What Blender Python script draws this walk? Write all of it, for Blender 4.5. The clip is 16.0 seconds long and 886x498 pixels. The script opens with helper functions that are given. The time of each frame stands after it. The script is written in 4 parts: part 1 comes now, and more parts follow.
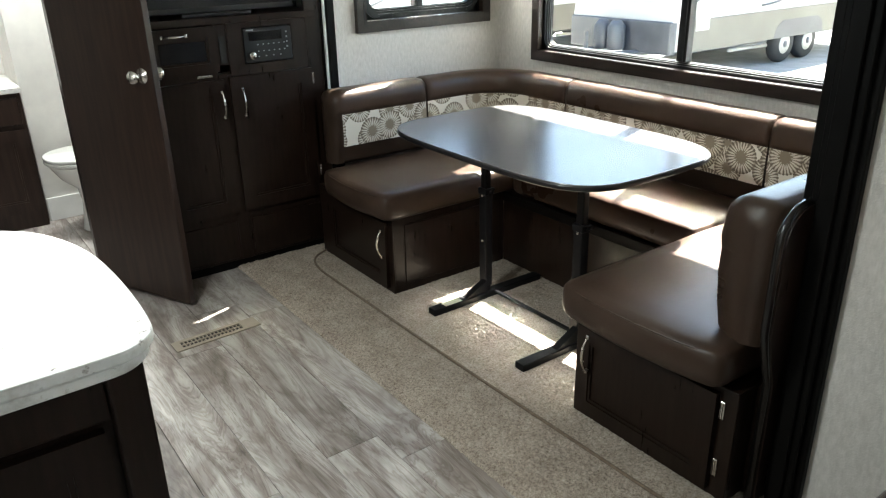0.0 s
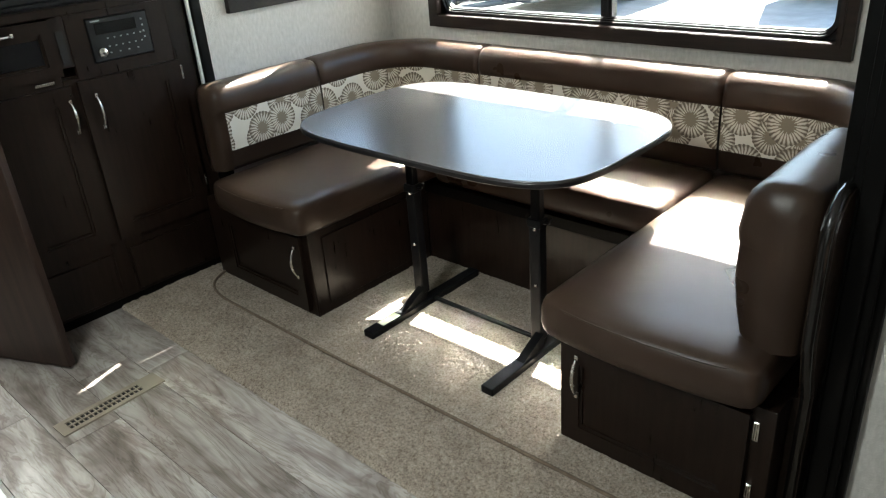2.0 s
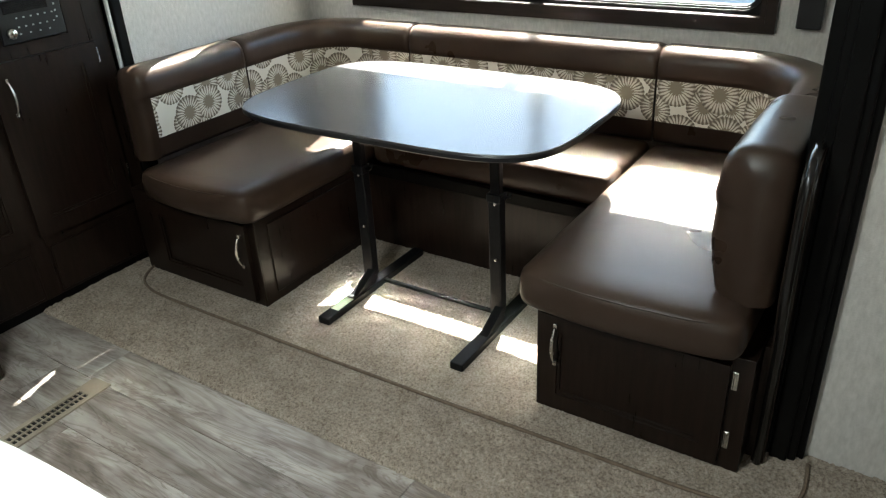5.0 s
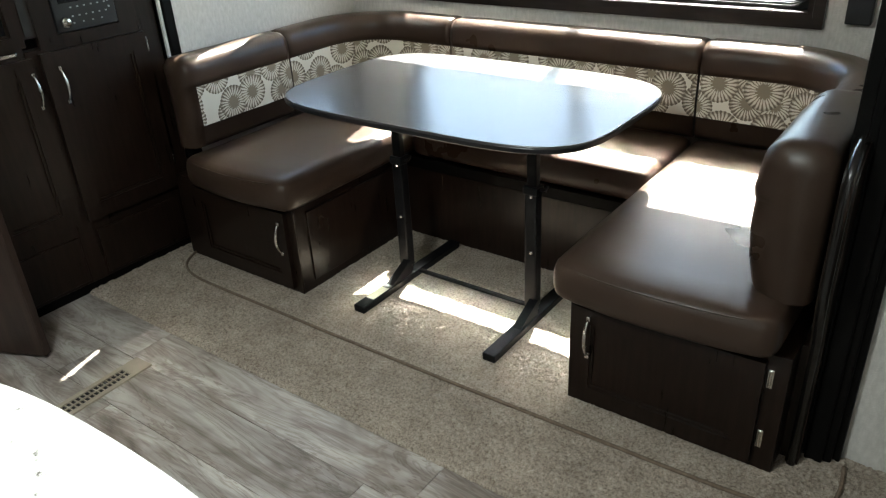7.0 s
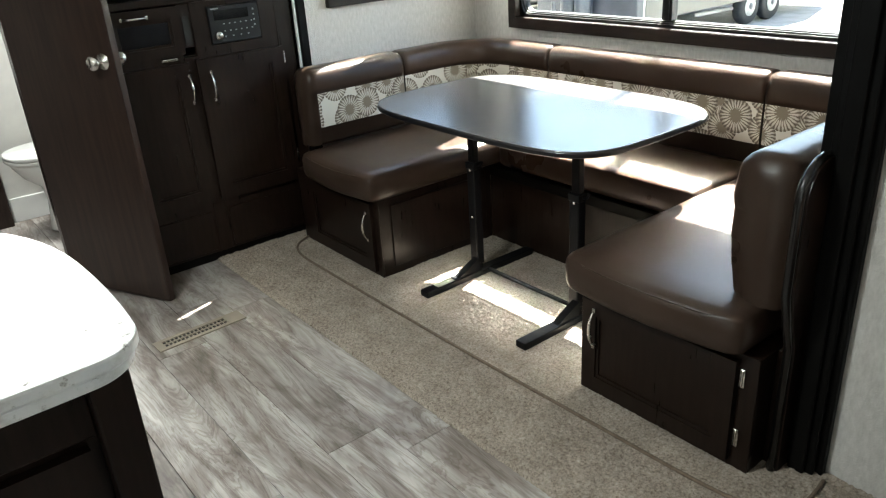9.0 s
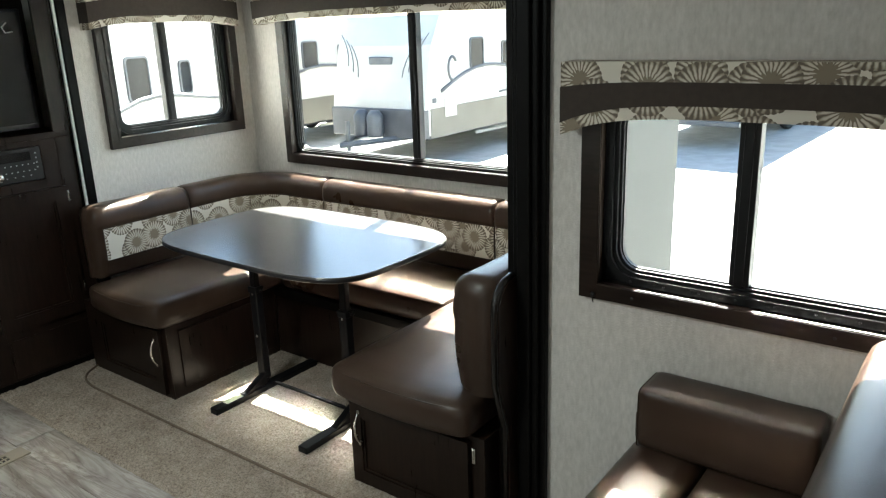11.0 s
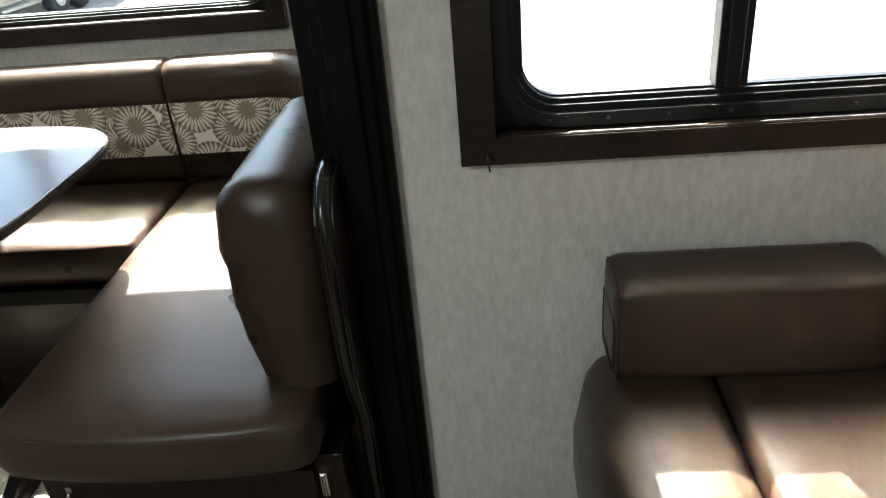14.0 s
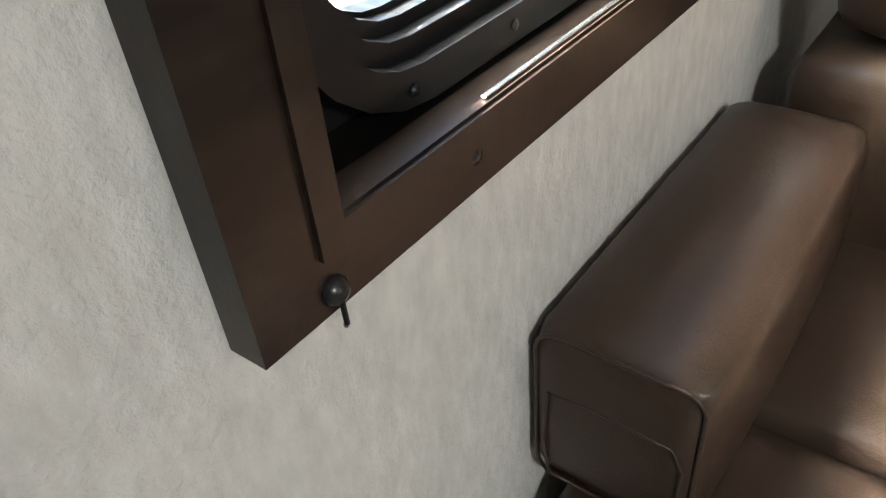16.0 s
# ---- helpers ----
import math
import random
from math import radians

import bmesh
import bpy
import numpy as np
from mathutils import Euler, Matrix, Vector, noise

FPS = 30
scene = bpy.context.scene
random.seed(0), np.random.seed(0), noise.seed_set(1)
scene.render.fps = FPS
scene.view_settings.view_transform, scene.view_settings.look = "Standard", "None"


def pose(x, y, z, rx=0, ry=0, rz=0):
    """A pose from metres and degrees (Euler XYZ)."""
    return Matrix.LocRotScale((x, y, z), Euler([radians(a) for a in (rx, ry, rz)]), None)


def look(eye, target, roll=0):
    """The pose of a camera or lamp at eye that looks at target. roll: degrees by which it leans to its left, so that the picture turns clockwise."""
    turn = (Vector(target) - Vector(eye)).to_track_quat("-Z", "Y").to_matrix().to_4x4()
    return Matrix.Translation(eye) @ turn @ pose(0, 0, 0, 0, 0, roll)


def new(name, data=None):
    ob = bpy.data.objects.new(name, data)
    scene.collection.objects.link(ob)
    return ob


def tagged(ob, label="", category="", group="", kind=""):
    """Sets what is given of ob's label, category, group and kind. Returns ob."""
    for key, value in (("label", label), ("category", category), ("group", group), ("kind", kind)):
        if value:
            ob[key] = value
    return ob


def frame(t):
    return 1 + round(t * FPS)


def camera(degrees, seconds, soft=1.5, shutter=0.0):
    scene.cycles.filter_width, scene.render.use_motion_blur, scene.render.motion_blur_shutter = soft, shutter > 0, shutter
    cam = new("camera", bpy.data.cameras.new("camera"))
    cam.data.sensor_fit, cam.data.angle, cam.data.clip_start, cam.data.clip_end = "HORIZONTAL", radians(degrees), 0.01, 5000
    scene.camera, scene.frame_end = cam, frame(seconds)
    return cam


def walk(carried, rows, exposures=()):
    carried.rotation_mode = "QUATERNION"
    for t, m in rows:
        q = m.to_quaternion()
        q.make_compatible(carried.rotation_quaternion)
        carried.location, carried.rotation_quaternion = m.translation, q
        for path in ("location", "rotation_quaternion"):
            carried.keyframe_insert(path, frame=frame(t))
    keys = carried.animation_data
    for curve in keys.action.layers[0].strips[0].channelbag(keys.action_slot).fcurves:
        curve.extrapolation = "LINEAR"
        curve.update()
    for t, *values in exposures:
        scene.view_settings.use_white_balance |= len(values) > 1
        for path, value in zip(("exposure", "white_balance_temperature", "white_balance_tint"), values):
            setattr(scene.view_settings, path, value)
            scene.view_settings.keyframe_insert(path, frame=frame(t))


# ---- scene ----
cam = camera(61.2, 16.0, 1.2)
PATH = [
    (0, (-0.003, 0.058, 1.501), (1.071, 1.561, 0.735), -1.28),
    (0.5, (0.030, 0.143, 1.518), (1.142, 1.598, 0.713), -2.42),
    (1, (0.098, 0.286, 1.531), (1.251, 1.684, 0.684), -3.54),
    (1.5, (0.167, 0.414, 1.517), (1.362, 1.763, 0.648), -4.80),
    (2, (0.139, 0.558, 1.501), (1.426, 1.813, 0.623), -4.48),
    (2.5, (0.060, 0.715, 1.485), (1.471, 1.820, 0.598), -3.10),
    (3, (0.035, 0.795, 1.476), (1.505, 1.799, 0.565), -3.19),
    (5.5, (-0.033, 0.755, 1.496), (1.425, 1.754, 0.559), -3.14),
    (6, (-0.037, 0.749, 1.490), (1.405, 1.776, 0.559), -3.13),
    (6.5, (-0.034, 0.744, 1.484), (1.388, 1.800, 0.554), -3.16),
    (7, (-0.035, 0.742, 1.480), (1.367, 1.821, 0.548), -3.23),
    (7.5, (-0.041, 0.736, 1.484), (1.329, 1.849, 0.544), -3.48),
    (8, (-0.069, 0.695, 1.505), (1.268, 1.854, 0.574), -2.59),
    (8.5, (0.018, 0.418, 1.449), (1.241, 1.762, 0.616), -2.86),
    (9, (0.014, 0.186, 1.445), (1.127, 1.634, 0.631), -3.75),
    (9.5, (-0.040, 0.066, 1.479), (1.192, 1.429, 0.690), -3.08),
    (10, (-0.121, -0.115, 1.593), (1.315, 1.121, 0.954), -2.14),
    (10.2, (-0.151, -0.205, 1.650), (1.331, 0.996, 1.049), -1.95),
    (12.3, (-0.017, -0.115, 1.553), (1.542, 0.990, 0.963), -2.91),
    (12.5, (0.006, -0.018, 1.538), (1.579, 1.046, 0.912), -3.88),
    (13, (0.148, 0.232, 1.484), (1.766, 1.150, 0.749), -6.32),
    (13.5, (0.372, 0.472, 1.425), (2.075, 1.113, 0.595), -5.92),
    (14, (0.597, 0.661, 1.331), (2.348, 0.818, 0.378), -5.11),
    (14.5, (0.923, 0.867, 1.313), (2.531, 0.444, 0.201), -7.87),
    (15, (1.161, 0.855, 1.240), (2.649, 0.152, 0.104), -11.19),
    (15.5, (1.367, 0.852, 1.182), (2.622, -0.114, -0.039), -9.76),
    (16, (1.529, 0.842, 1.091), (2.551, -0.369, -0.129), -6.01),
]
walk(cam, [(t, look(eye, target, roll)) for t, eye, target, roll in PATH], exposures=[(t, 4.32 + e, k, tint) for t, e, k, tint in (
    (0.0, -0.16, 6270, 3.0), (2.0, -0.20, 6270, 2.0), (3.0, -0.27, 6270, 1.0), (7.5, -0.27, 6270, 1.5), (9.0, -0.10, 6260, 2.5), (10.0, 0.06, 6220, 2.5),
    (12.5, -1.20, 6340, -1.5), (13.5, -1.02, 6340, -0.5), (14.5, -0.15, 6320, 7.0), (15.2, 0.06, 6290, 9.0), (16.0, 0.28, 6390, 7.0))])

# ---- world and light ----
SUN_DIR = Vector((-0.83, -0.262, -1.0)).normalized()
world = bpy.data.worlds.new("world")
scene.world = world
world.use_nodes = True
wn, wl = world.node_tree.nodes, world.node_tree.links
sky = wn.new("ShaderNodeTexSky")
sky.sky_type, sky.sun_disc = "NISHITA", False
sky.sun_elevation = math.asin(-SUN_DIR.z)
sky.sun_rotation = math.atan2(-SUN_DIR.x, -SUN_DIR.y)
wn["Background"].inputs["Strength"].default_value = 0.05
wl.new(sky.outputs[0], wn["Background"].inputs["Color"])


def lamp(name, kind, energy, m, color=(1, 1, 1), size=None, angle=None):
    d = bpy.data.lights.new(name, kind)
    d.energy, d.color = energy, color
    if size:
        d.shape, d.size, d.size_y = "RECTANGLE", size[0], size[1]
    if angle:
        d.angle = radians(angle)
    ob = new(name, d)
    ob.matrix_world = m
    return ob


lamp("sun", "SUN", 5.0, look((8, 3, 10), Vector((8, 3, 10)) + SUN_DIR), (1.0, 0.95, 0.87), angle=0.5)
# unseen fill lamps added under the galley ceiling and behind the camera
lamp("fill_galley_ceiling", "AREA", 2.5, look((-0.15, 1.7, 2.075), (-0.15, 1.7, 0)), (0.94, 0.98, 0.965), (0.36, 0.36))
lamp("fill_behind_camera", "AREA", 0.35, look((-1.42, 0.2, 1.2), (0.5, 0.9, 0.7)), (0.94, 0.98, 0.965), (0.7, 1.6))

# fill lamp added out of view to brighten the bathroom
lamp("fill_bath_ceiling", "AREA", 2.4, look((0.5, 4.5, 2.06), (0.5, 4.5, 0)), (1.0, 0.98, 0.95), (0.36, 0.36))


# ---- materials ----
def material(name):
    m = bpy.data.materials.new(name)
    m.use_nodes = True
    return m, m.node_tree.nodes, m.node_tree.links, m.node_tree.nodes["Principled BSDF"]


def noise_node(n, l, scale, detail=4, stretch=None, coord="Object", rough=0.55):
    tc = n.new("ShaderNodeTexCoord")
    t = n.new("ShaderNodeTexNoise")
    t.inputs["Scale"].default_value, t.inputs["Detail"].default_value, t.inputs["Roughness"].default_value = scale, detail, rough
    if stretch:
        mp = n.new("ShaderNodeMapping")
        mp.inputs["Scale"].default_value = stretch
        l.new(tc.outputs[coord], mp.inputs[0])
        l.new(mp.outputs[0], t.inputs["Vector"])
    else:
        l.new(tc.outputs[coord], t.inputs["Vector"])
    return t


def ramp_node(n, l, src, stops):
    r = n.new("ShaderNodeValToRGB")
    while len(r.color_ramp.elements) < len(stops):
        r.color_ramp.elements.new(0.5)
    for e, (p, c) in zip(r.color_ramp.elements, stops):
        e.position, e.color = p, (*c, 1)
    l.new(src, r.inputs[0])
    return r


def simple(name, a, b, rough=0.5, scale=6, metallic=0.0, bump=0.0, bscale=60, stretch=None, lo=0.35, hi=0.65, spec=0.5):
    m, n, l, p = material(name)
    t = noise_node(n, l, scale, stretch=stretch)
    r = ramp_node(n, l, t.outputs[0], [(lo, a), (hi, b)])
    l.new(r.outputs[0], p.inputs["Base Color"])
    p.inputs["Roughness"].default_value, p.inputs["Metallic"].default_value = rough, metallic
    p.inputs["Specular IOR Level"].default_value = spec
    t2 = noise_node(n, l, bscale, 3)
    rr = n.new("ShaderNodeMapRange")
    rr.inputs["To Min"].default_value, rr.inputs["To Max"].default_value = max(0.02, rough - 0.08), min(1, rough + 0.1)
    l.new(t.outputs[0], rr.inputs[0])
    l.new(rr.outputs[0], p.inputs["Roughness"])
    if bump:
        bp = n.new("ShaderNodeBump")
        bp.inputs["Strength"].default_value, bp.inputs["Distance"].default_value = bump, 0.002
        l.new(t2.outputs[0], bp.inputs["Height"])
        l.new(bp.outputs[0], p.inputs["Normal"])
    return m


VINYL = simple("brown_vinyl", (0.0335, 0.0207, 0.0143), (0.0465, 0.0293, 0.0208), 0.29, 3, bump=0.22, bscale=420, spec=0.27)
DARKWOOD = simple("espresso_wood", (0.0082, 0.0043, 0.0028), (0.0145, 0.0080, 0.0053), 0.30, 5, stretch=(14, 14, 1.2), bump=0.06, bscale=200, spec=0.26)
DARKWOOD_Y = simple("espresso_wood_lengthwise", (0.011, 0.0066, 0.0046), (0.020, 0.0125, 0.0088), 0.32, 5, stretch=(14, 1.2, 14), bump=0.06, bscale=200, spec=0.3)
PANELWOOD = simple("espresso_panel", (0.016, 0.0082, 0.0056), (0.034, 0.0190, 0.0135), 0.36, 4, stretch=(10, 10, 0.8), bump=0.05, bscale=200, spec=0.35)
BLACKTRIM = simple("black_trim", (0.0028, 0.0026, 0.0024), (0.0042, 0.0039, 0.0036), 0.42, 8, spec=0.1)
EDGETRIM = simple("glossy_edge_moulding", (0.006, 0.005, 0.0045), (0.010, 0.009, 0.008), 0.2, 8, spec=0.5)
BLACKMETAL = simple("black_powder_coat", (0.0035, 0.0035, 0.004), (0.006, 0.006, 0.007), 0.42, 20, bump=0.1, bscale=500, spec=0.18)
BLACKPLASTIC = simple("black_plastic", (0.006, 0.006, 0.007), (0.011, 0.011, 0.012), 0.3, 10)
WINDOWBLACK = simple("window_frame_black", (0.0035, 0.0035, 0.0040), (0.0060, 0.0060, 0.0065), 0.42, 12, spec=0.25)
CHROME = simple("brushed_nickel", (0.62, 0.6, 0.56), (0.74, 0.72, 0.68), 0.24, 30, metallic=1.0)


def laminate_material():
    """Dark table laminate with an even satin sheen and faint cloudy figure."""
    m, n, l, p = material("dark_laminate")
    r = ramp_node(n, l, noise_node(n, l, 3.5, 3).outputs[0], [(0.3, (0.050, 0.048, 0.047)), (0.7, (0.064, 0.061, 0.059))])
    l.new(r.outputs[0], p.inputs["Base Color"])
    p.inputs["Roughness"].default_value = 0.27
    p.inputs["Specular IOR Level"].default_value = 0.58
    return m


TABLETOP = laminate_material()
WALLPAPER = simple("linen_wallpaper", (0.485, 0.460, 0.430), (0.62, 0.590, 0.558), 0.72, 85, bump=1.0, bscale=150, stretch=(1, 1, 0.4), lo=0.28, hi=0.72)
CEILING_MAT = simple("white_ceiling", (0.70, 0.69, 0.66), (0.78, 0.77, 0.74), 0.7, 8)
BATHWALL = simple("bath_wall", (0.60, 0.58, 0.55), (0.66, 0.64, 0.60), 0.6, 10)
PORCELAIN = simple("white_plastic_bowl", (0.74, 0.73, 0.70), (0.80, 0.79, 0.77), 0.18, 4)
WHITETRIM = simple("white_trim", (0.72, 0.71, 0.69), (0.80, 0.79, 0.77), 0.45, 6)
BEIGE = simple("taupe_register", (0.235, 0.195, 0.15), (0.29, 0.245, 0.19), 0.45, 10)
DARKHOLE = simple("dark_slot", (0.006, 0.005, 0.004), (0.01, 0.009, 0.008), 0.8, 10)
SCREEN = simple("screen_black", (0.004, 0.004, 0.005), (0.007, 0.007, 0.008), 0.16, 3)
MARKS = simple("grey_marks", (0.35, 0.36, 0.37), (0.45, 0.46, 0.47), 0.5, 10)
BROWNFABRIC = simple("brown_fabric", (0.036, 0.027, 0.021), (0.046, 0.035, 0.028), 0.9, 60, bump=0.4, bscale=700)
BINDING = simple("carpet_binding", (0.12, 0.085, 0.06), (0.17, 0.125, 0.09), 0.95, 60, bump=0.6, bscale=400)
SIDING = simple("grey_fibreglass_siding", (0.028, 0.030, 0.029), (0.038, 0.040, 0.038), 0.6, 4)
LABELMAT = simple("warning_label", (0.62, 0.60, 0.42), (0.70, 0.68, 0.52), 0.6, 50)
RVWHITE = simple("trailer_white", (0.40, 0.385, 0.35), (0.47, 0.455, 0.42), 0.45, 1.5)
RVTAN = simple("trailer_tan", (0.115, 0.104, 0.084), (0.15, 0.138, 0.114), 0.4, 1.5)
RVDARK = simple("trailer_charcoal", (0.06, 0.06, 0.065), (0.09, 0.09, 0.095), 0.4, 3)
RVSTRIPE = simple("trailer_stripe", (0.075, 0.075, 0.08), (0.11, 0.11, 0.115), 0.5, 3)
TAILRED = simple("tail_light_red", (0.30, 0.02, 0.015), (0.38, 0.03, 0.02), 0.3, 6)
RUBBER = simple("tyre_rubber", (0.018, 0.018, 0.018), (0.03, 0.03, 0.03), 0.8, 20)
GRAVEL = simple("pale_gravel", (0.27, 0.26, 0.24), (0.35, 0.34, 0.315), 0.95, 3, bump=0.6, bscale=30)


def glass_material():
    m, n, l, p = material("window_glass")
    p.inputs["Base Color"].default_value = (0.92, 0.95, 0.95, 1)
    p.inputs["Roughness"].default_value, p.inputs["IOR"].default_value = 0.0, 1.1
    p.inputs["Transmission Weight"].default_value = 1.0
    return m


GLASS = glass_material()


def carpet_material():
    m, n, l, p = material("beige_carpet")
    a, b = noise_node(n, l, 125, 5, rough=0.75), noise_node(n, l, 9, 6, rough=0.7)
    r = ramp_node(n, l, a.outputs[0], [(0.33, (0.165, 0.128, 0.100)), (0.5, (0.380, 0.318, 0.262)), (0.67, (0.530, 0.460, 0.395))])
    r2 = ramp_node(n, l, b.outputs[0], [(0.34, (0.78, 0.77, 0.76)), (0.66, (1.08, 1.08, 1.08))])
    mx = n.new("ShaderNodeMixRGB")
    mx.blend_type, mx.inputs[0].default_value = "MULTIPLY", 1.0
    l.new(r.outputs[0], mx.inputs[1])
    l.new(r2.outputs[0], mx.inputs[2])
    l.new(mx.outputs[0], p.inputs["Base Color"])
    p.inputs["Roughness"].default_value = 1.0
    p.inputs["Specular IOR Level"].default_value = 0.1
    bp = n.new("ShaderNodeBump")
    bp.inputs["Strength"].default_value, bp.inputs["Distance"].default_value = 0.9, 0.006
    l.new(a.outputs[0], bp.inputs["Height"])
    l.new(bp.outputs[0], p.inputs["Normal"])
    return m


CARPET = carpet_material()


def plank_material():
    m, n, l, p = material("grey_oak_plank")
    oi = n.new("ShaderNodeObjectInfo")
    tc = n.new("ShaderNodeTexCoord")
    add = n.new("ShaderNodeVectorMath")
    mul = n.new("ShaderNodeVectorMath")
    mul.operation = "SCALE"
    cmb = n.new("ShaderNodeCombineXYZ")
    for i in range(3):
        l.new(oi.outputs["Random"], cmb.inputs[i])
    l.new(cmb.outputs[0], mul.inputs[0])
    mul.inputs["Scale"].default_value = 37.0
    l.new(tc.outputs["Object"], add.inputs[0])
    l.new(mul.outputs[0], add.inputs[1])

    def tex(scale, stretch, detail=6, dist=0.0):
        mp = n.new("ShaderNodeMapping")
        mp.inputs["Scale"].default_value = stretch
        l.new(add.outputs[0], mp.inputs[0])
        t = n.new("ShaderNodeTexNoise")
        t.inputs["Scale"].default_value, t.inputs["Detail"].default_value = scale, detail
        t.inputs["Distortion"].default_value, t.inputs["Roughness"].default_value = dist, 0.62
        l.new(mp.outputs[0], t.inputs["Vector"])
        return t

    grain = tex(3.8, (2.8, 0.36, 1), 5, 1.3)
    fine = tex(60, (4.0, 0.25, 1), 3)
    patch = tex(3.0, (1.6, 0.8, 1), 3, 0.8)
    r = ramp_node(n, l, grain.outputs[0], [(0.27, (0.130, 0.103, 0.088)), (0.41, (0.285, 0.255, 0.235)), (0.54, (0.425, 0.402, 0.384)), (0.72, (0.580, 0.562, 0.546))])
    r2 = ramp_node(n, l, patch.outputs[0], [(0.34, (0.54, 0.49, 0.46)), (0.47, (0.88, 0.855, 0.84)), (0.68, (1.08, 1.08, 1.08))])
    r3 = ramp_node(n, l, fine.outputs[0], [(0.3, (0.90, 0.90, 0.90)), (0.7, (1.04, 1.04, 1.04))])
    r4 = ramp_node(n, l, oi.outputs["Random"], [(0.0, (0.86, 0.84, 0.825)), (1.0, (1.14, 1.13, 1.12))])
    out = r.outputs[0]
    for k in (r2, r3, r4):
        mx = n.new("ShaderNodeMixRGB")
        mx.blend_type, mx.inputs[0].default_value = "MULTIPLY", 1.0
        l.new(out, mx.inputs[1])
        l.new(k.outputs[0], mx.inputs[2])
        out = mx.outputs[0]
    swirl = tex(3.6, (2.6, 0.45, 1), 4, 1.6)
    r6 = ramp_node(n, l, swirl.outputs[0], [(0.40, (1.0, 1.0, 1.0)), (0.455, (0.66, 0.62, 0.59)), (0.475, (1.0, 1.0, 1.0)), (0.53, (0.97, 0.97, 0.97)), (0.555, (0.72, 0.68, 0.65)), (0.60, (1.0, 1.0, 1.0))])
    mx = n.new("ShaderNodeMixRGB")
    mx.blend_type, mx.inputs[0].default_value = "MULTIPLY", 1.0
    l.new(out, mx.inputs[1])
    l.new(r6.outputs[0], mx.inputs[2])
    out = mx.outputs[0]
    kn = n.new("ShaderNodeTexVoronoi")
    km = n.new("ShaderNodeMapping")
    km.inputs["Scale"].default_value = (1.0, 0.55, 1)
    l.new(add.outputs[0], km.inputs[0])
    kn.inputs["Scale"].default_value = 4.2
    l.new(km.outputs[0], kn.inputs["Vector"])
    r5 = ramp_node(n, l, kn.outputs["Distance"], [(0.03, (0.42, 0.37, 0.33)), (0.10, (0.86, 0.84, 0.82)), (0.16, (1.0, 1.0, 1.0))])
    mx = n.new("ShaderNodeMixRGB")
    mx.blend_type, mx.inputs[0].default_value = "MULTIPLY", 1.0
    l.new(out, mx.inputs[1])
    l.new(r5.outputs[0], mx.inputs[2])
    l.new(mx.outputs[0], p.inputs["Base Color"])
    p.inputs["Roughness"].default_value = 0.40
    bp = n.new("ShaderNodeBump")
    bp.inputs["Strength"].default_value, bp.inputs["Distance"].default_value = 0.15, 0.002
    l.new(fine.outputs[0], bp.inputs["Height"])
    l.new(bp.outputs[0], p.inputs["Normal"])
    return m


PLANK = plank_material()


